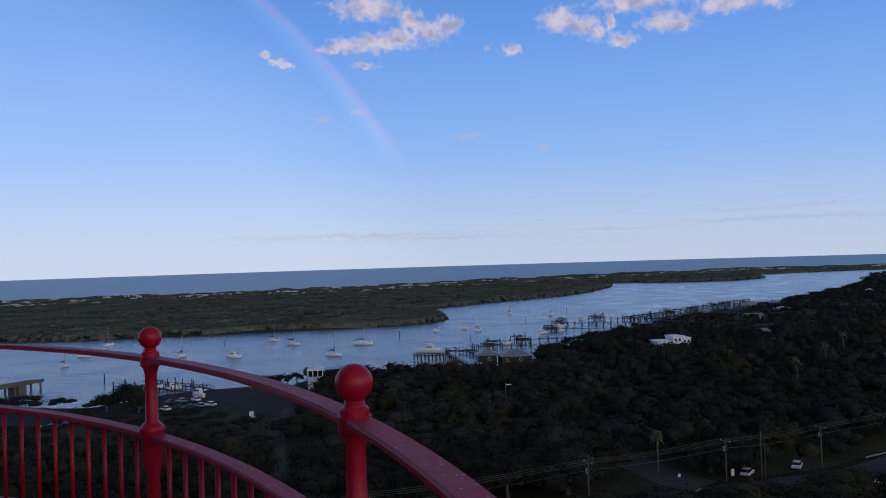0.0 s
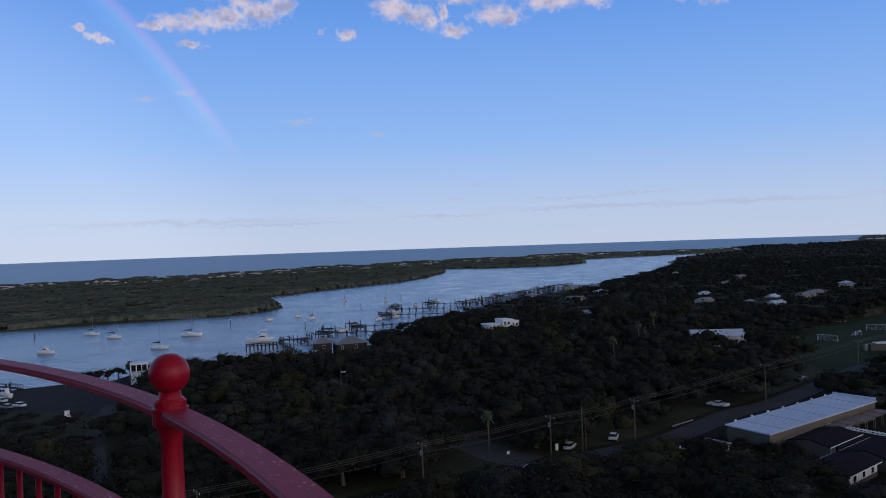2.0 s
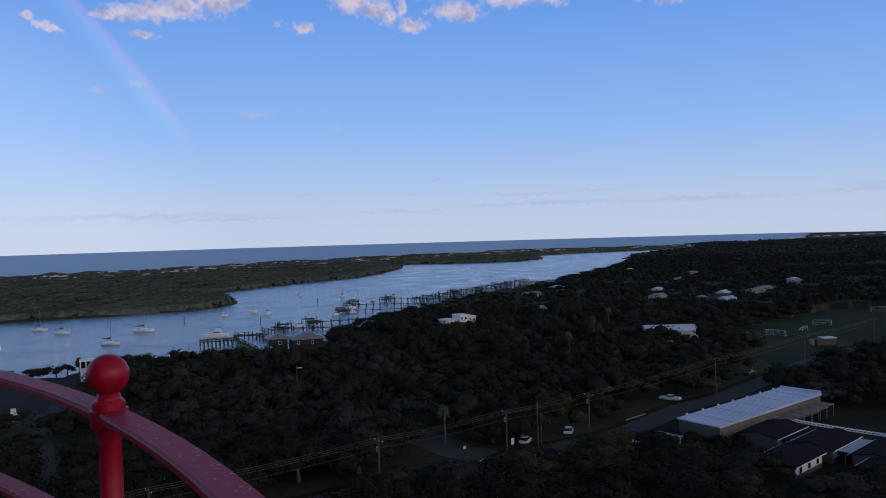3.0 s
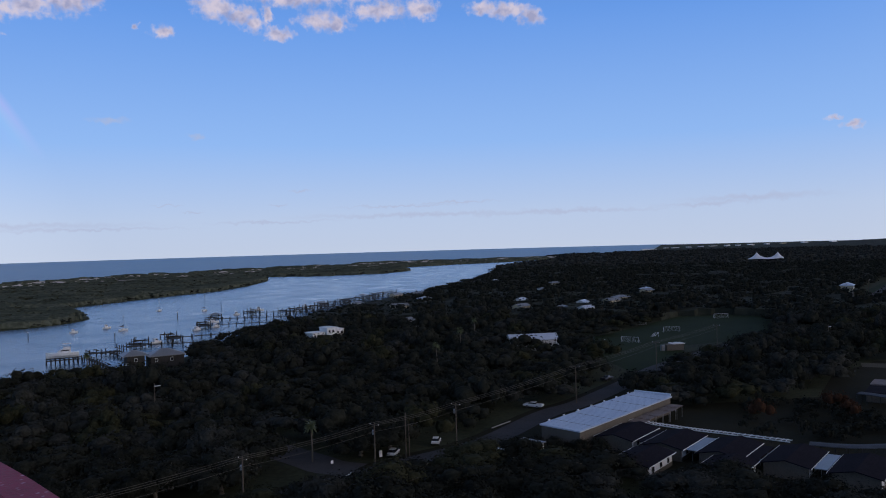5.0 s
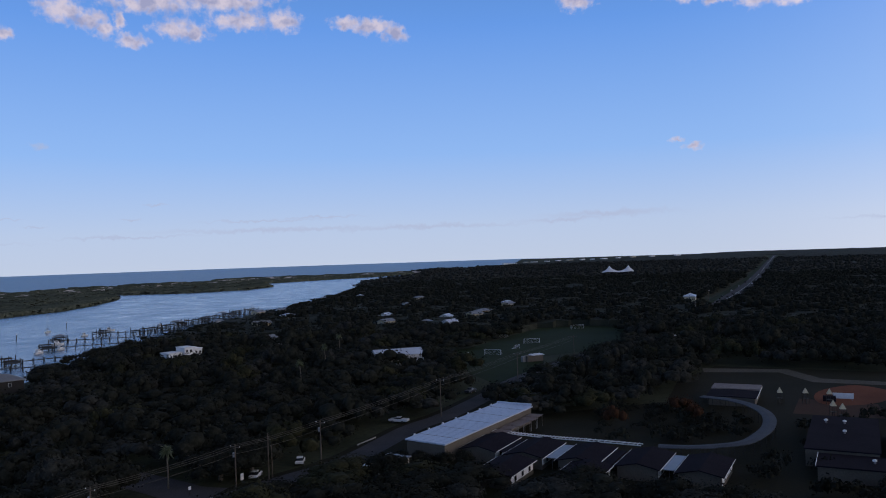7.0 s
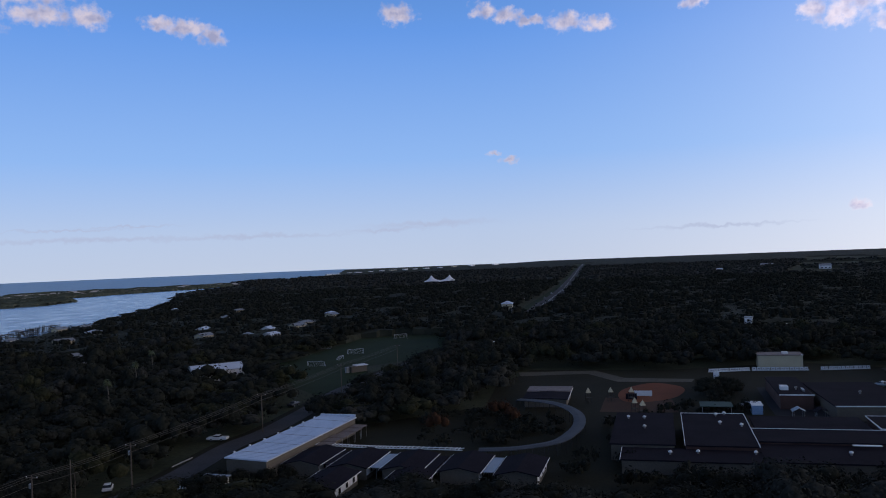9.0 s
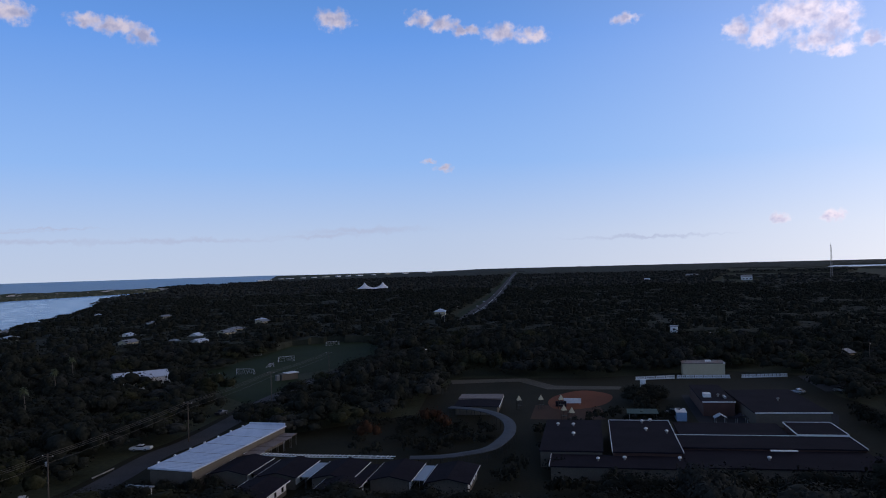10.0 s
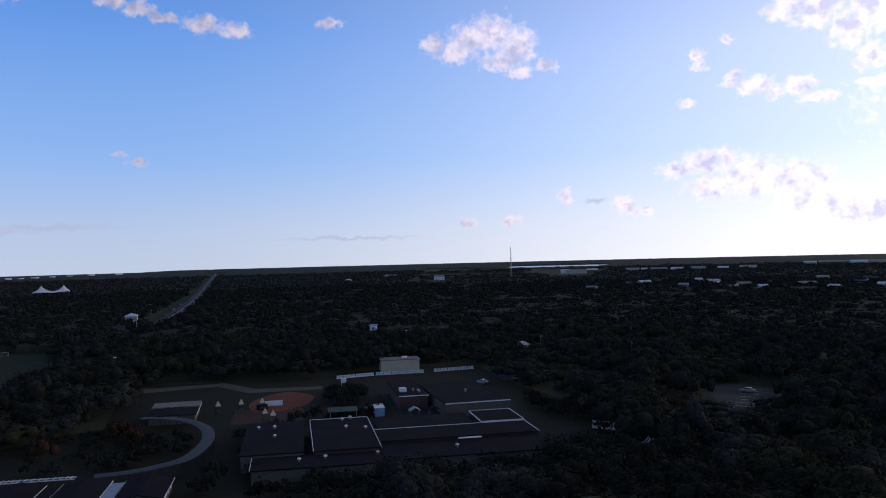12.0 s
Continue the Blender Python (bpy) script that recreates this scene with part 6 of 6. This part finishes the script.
line_dir = Vector((0.9, 0.43)).normalized()
for x, y, h in POLES:
    p = thing("utility_pole", (x, y, G), "brown wooden utility pole with a crossarm", "utility pole", "street utility poles", turn=math.atan2(line_dir.y, line_dir.x))
    part("pole", Shape().rod((0, 0, -.2), (0, 0, h), .16, .11, 10), POLE_WOOD, p)
    part("crossarm", Shape().box(-.06, -1.2, h - .5, .06, 1.2, h - .36), POLE_WOOD, p)
    for yy in (-1.1, 0, 1.1):
        part("insulator", Shape().lathe([(.05, 0), (.07, .08), (.05, .16)], 8, (0, yy, h - .36)), WHITE, p)
    if round(x) in (23, 49, 70):
        part("transformer", Shape().lathe([(.2, 0), (.26, .05), (.26, .75), (.2, .85), (.05, .9)], 14, (.1, .42, h - 2.3)), STEEL, p, "grey pole-mounted transformer")
for x, y, h in ((58.7, 149.9, 9.3), (60, 151.4, 6.5)):
    p = thing("utility_pole", (x, y, G), "plain thin wooden pole beside the street", "utility pole", "street utility poles")
    part("pole", Shape().rod((0, 0, -.2), (0, 0, h), .14, .1, 10), POLE_WOOD, p)
side = Vector((-line_dir.y, line_dir.x))
for off, dz in ((-1.1, -.2), (0, -.2), (1.1, -.2), (.1, -1.7)):
    w = thing("power_line", (0, 0, G), "thin sagging power line between wooden poles", "cable", "power lines")
    for (x0, y0, h0), (x1, y1, h1) in zip(POLES, POLES[1:]):
        a, b = Vector((x0, y0)) + side * off, Vector((x1, y1)) + side * off
        pts = [(*a.lerp(b, t), (h0 + (h1 - h0) * t) + dz - 1.6 * t * (1 - t)) for t in (k / 8 for k in range(9))]
        part("span", Shape().loft([[(x + side.x * e, y + side.y * e, z + f) for e, f in ((.03, 0), (0, .03), (-.03, 0), (0, -.03))] for x, y, z in pts]), WIRE, w)
for x, y, h in ((16, 217, 9.5), (392, 310, 13), (470, 360, 12), (352, 128, 10), (252, 210, 9), (330, 60, 10), (316, 22, 9)):
    p = thing("lamp_pole", (x, y, G), "tall thin pole rising above the tree tops", "pole", "poles in the woods")
    part("pole", Shape().rod((0, 0, -.2), (0, 0, h), .15, .1, 8), POLE_WOOD if x != 392 else STEEL, p)
    part("lamp_head", Shape().box(0, -.12, h - .9, 1.5, .12, h - .72), WHITE, p)

# ---- the distance ----
mast = thing("radio_mast", (1465, 320, G), "tall thin lattice radio mast on the skyline", "mast")
H_ = 57.5
for k in range(3):
    a = 2 * math.pi * k / 3
    part("leg", Shape().rod((2.2 * math.cos(a), 2.2 * math.sin(a), 0), (.7 * math.cos(a), .7 * math.sin(a), H_), .22, .16, 6), STEEL, mast)
for j in range(14):
    z0, z1 = H_ * j / 14, H_ * (j + 1) / 14
    r0, r1 = 2.2 - 1.5 * z0 / H_, 2.2 - 1.5 * z1 / H_
    s = Shape()
    for k in range(3):
        a, b = 2 * math.pi * k / 3, 2 * math.pi * (k + 1) / 3
        s.rod((r0 * math.cos(a), r0 * math.sin(a), z0), (r1 * math.cos(b), r1 * math.sin(b), z1), .1, n=4)
    part("brace", s, STEEL, mast)
part("antenna", Shape().rod((0, 0, H_), (0, 0, H_ + 4), .12), STEEL, mast)


def far_block(x, y, l, w, h, mat, label, turn, roof_mat=GREY_ROOF, gable=False):
    b = thing("far_building", (x, y, G), label, "building", "distant buildings", turn=turn)
    part("wall", gabled_walls(l, w, h, w * .2) if gable else Shape().box(-l / 2, -w / 2, 0, l / 2, w / 2, h), mat, b)
    part("roof", gable_roof(l, w, h, w * .2, .6, .3) if gable else Shape().box(-l / 2 - .4, -w / 2 - .4, h, l / 2 + .4, w / 2 + .4, h + .6), roof_mat, b)
    if math.hypot(x, y) > 1500:
        return
    n = min(8, max(2, int(l / 5)))
    rows = [z for z in np.arange(2, h - .5, 3.5)][-3:]
    for z in rows:
        for k in range(n):
            part("window", Shape().box(-l / 2 + l * (k + .25) / n, -w / 2 - .06, z - .9, -l / 2 + l * (k + .75) / n, -w / 2 - .01, z + .7), GLASS, b)


def at_az(az, r):
    return r * math.sin(radians(az)), r * math.cos(radians(az))


# condominiums along the coast on the skyline
for az, r, l, h, m in ((38.6, 2490, 26, 15, WHITE), (39.1, 2540, 44, 12, WHITE), (40.1, 2790, 20, 11, CREAM), (40.7, 2800, 34, 11, WHITE), (41.6, 2860, 22, 12, WHITE), (42.4, 2920, 24, 13, WHITE), (43.2, 2980, 40, 12, CREAM),
                       (44.1, 3050, 26, 14, WHITE), (44.8, 3080, 22, 12, WHITE), (45.6, 3150, 36, 13, WHITE), (46.6, 3240, 24, 13, WHITE), (47.6, 3330, 30, 14, CREAM), (48.9, 3480, 36, 14, WHITE), (50.6, 3600, 40, 14, WHITE),
                       (36.9, 2240, 16, 8, WHITE), (35.7, 2110, 18, 8, CREAM), (34.9, 2080, 12, 7, WHITE), (33.1, 2030, 14, 7, WHITE)):
    x, y = at_az(az, r)
    far_block(x, y, l * .7, 12, h * .48, m, "pale coastal condominium on the skyline", -radians(5), WHITE)
# estate of houses beyond the woods to the west
for k, (az, r, l, h) in enumerate(((83.4, 882, 16, 8.5), (87.0, 1020, 20, 9), (88.5, 896, 26, 9.5), (89.6, 920, 14, 9), (91.5, 990, 22, 11), (92.6, 905, 24, 10), (93.5, 931, 20, 9), (94.7, 860, 12, 9), (96.2, 900, 12, 8), (97.4, 915, 24, 10), (99.0, 860, 14, 8.5), (100.4, 980, 26, 11.5),
                                   (86.0, 990, 14, 8), (90.6, 1080, 14, 9), (95.4, 1010, 14, 9), (98.3, 1120, 20, 9), (101.8, 900, 14, 9), (103.2, 1000, 18, 10))):
    x, y = at_az(az, r)
    far_block(x, y, l * .7, 9, h * .68, (WHITE, CREAM, BEIGE, BLUE_SHEET)[k % 4 if az != 91.6 else 3], "pale house of a distant estate", -radians(az) + .5 * math.sin(k), (GREY_ROOF, METAL_ROOF, DARK_ROOF)[k % 3], True)
for k, (az, r, l, h) in enumerate(((81.5, 1780, 30, 10), (82.3, 1750, 40, 9), (83.4, 1800, 40, 10), (86.2, 1760, 26, 11), (87, 1740, 20, 11), (88, 1760, 30, 10.5), (89.2, 1730, 40, 11), (90.6, 1760, 26, 11.5), (92.2, 1750, 34, 11),
                                   (93.8, 1800, 30, 12), (97.6, 2100, 46, 14), (99, 2100, 60, 15), (100.4, 2120, 60, 15), (101.8, 2150, 60, 15), (103, 2150, 50, 15), (72.5, 1500, 16, 9), (66, 1400, 14, 9), (69, 1650, 20, 10))):
    x, y = at_az(az, r)
    far_block(x, y, l * (.6 + .5 * (k % 2)), 14, h * .62, (WHITE, CREAM, BEIGE)[k % 3], "long pale building in the far distance", -radians(az) + .2 * math.sin(k), (METAL_ROOF, GREY_ROOF)[k % 2], True)
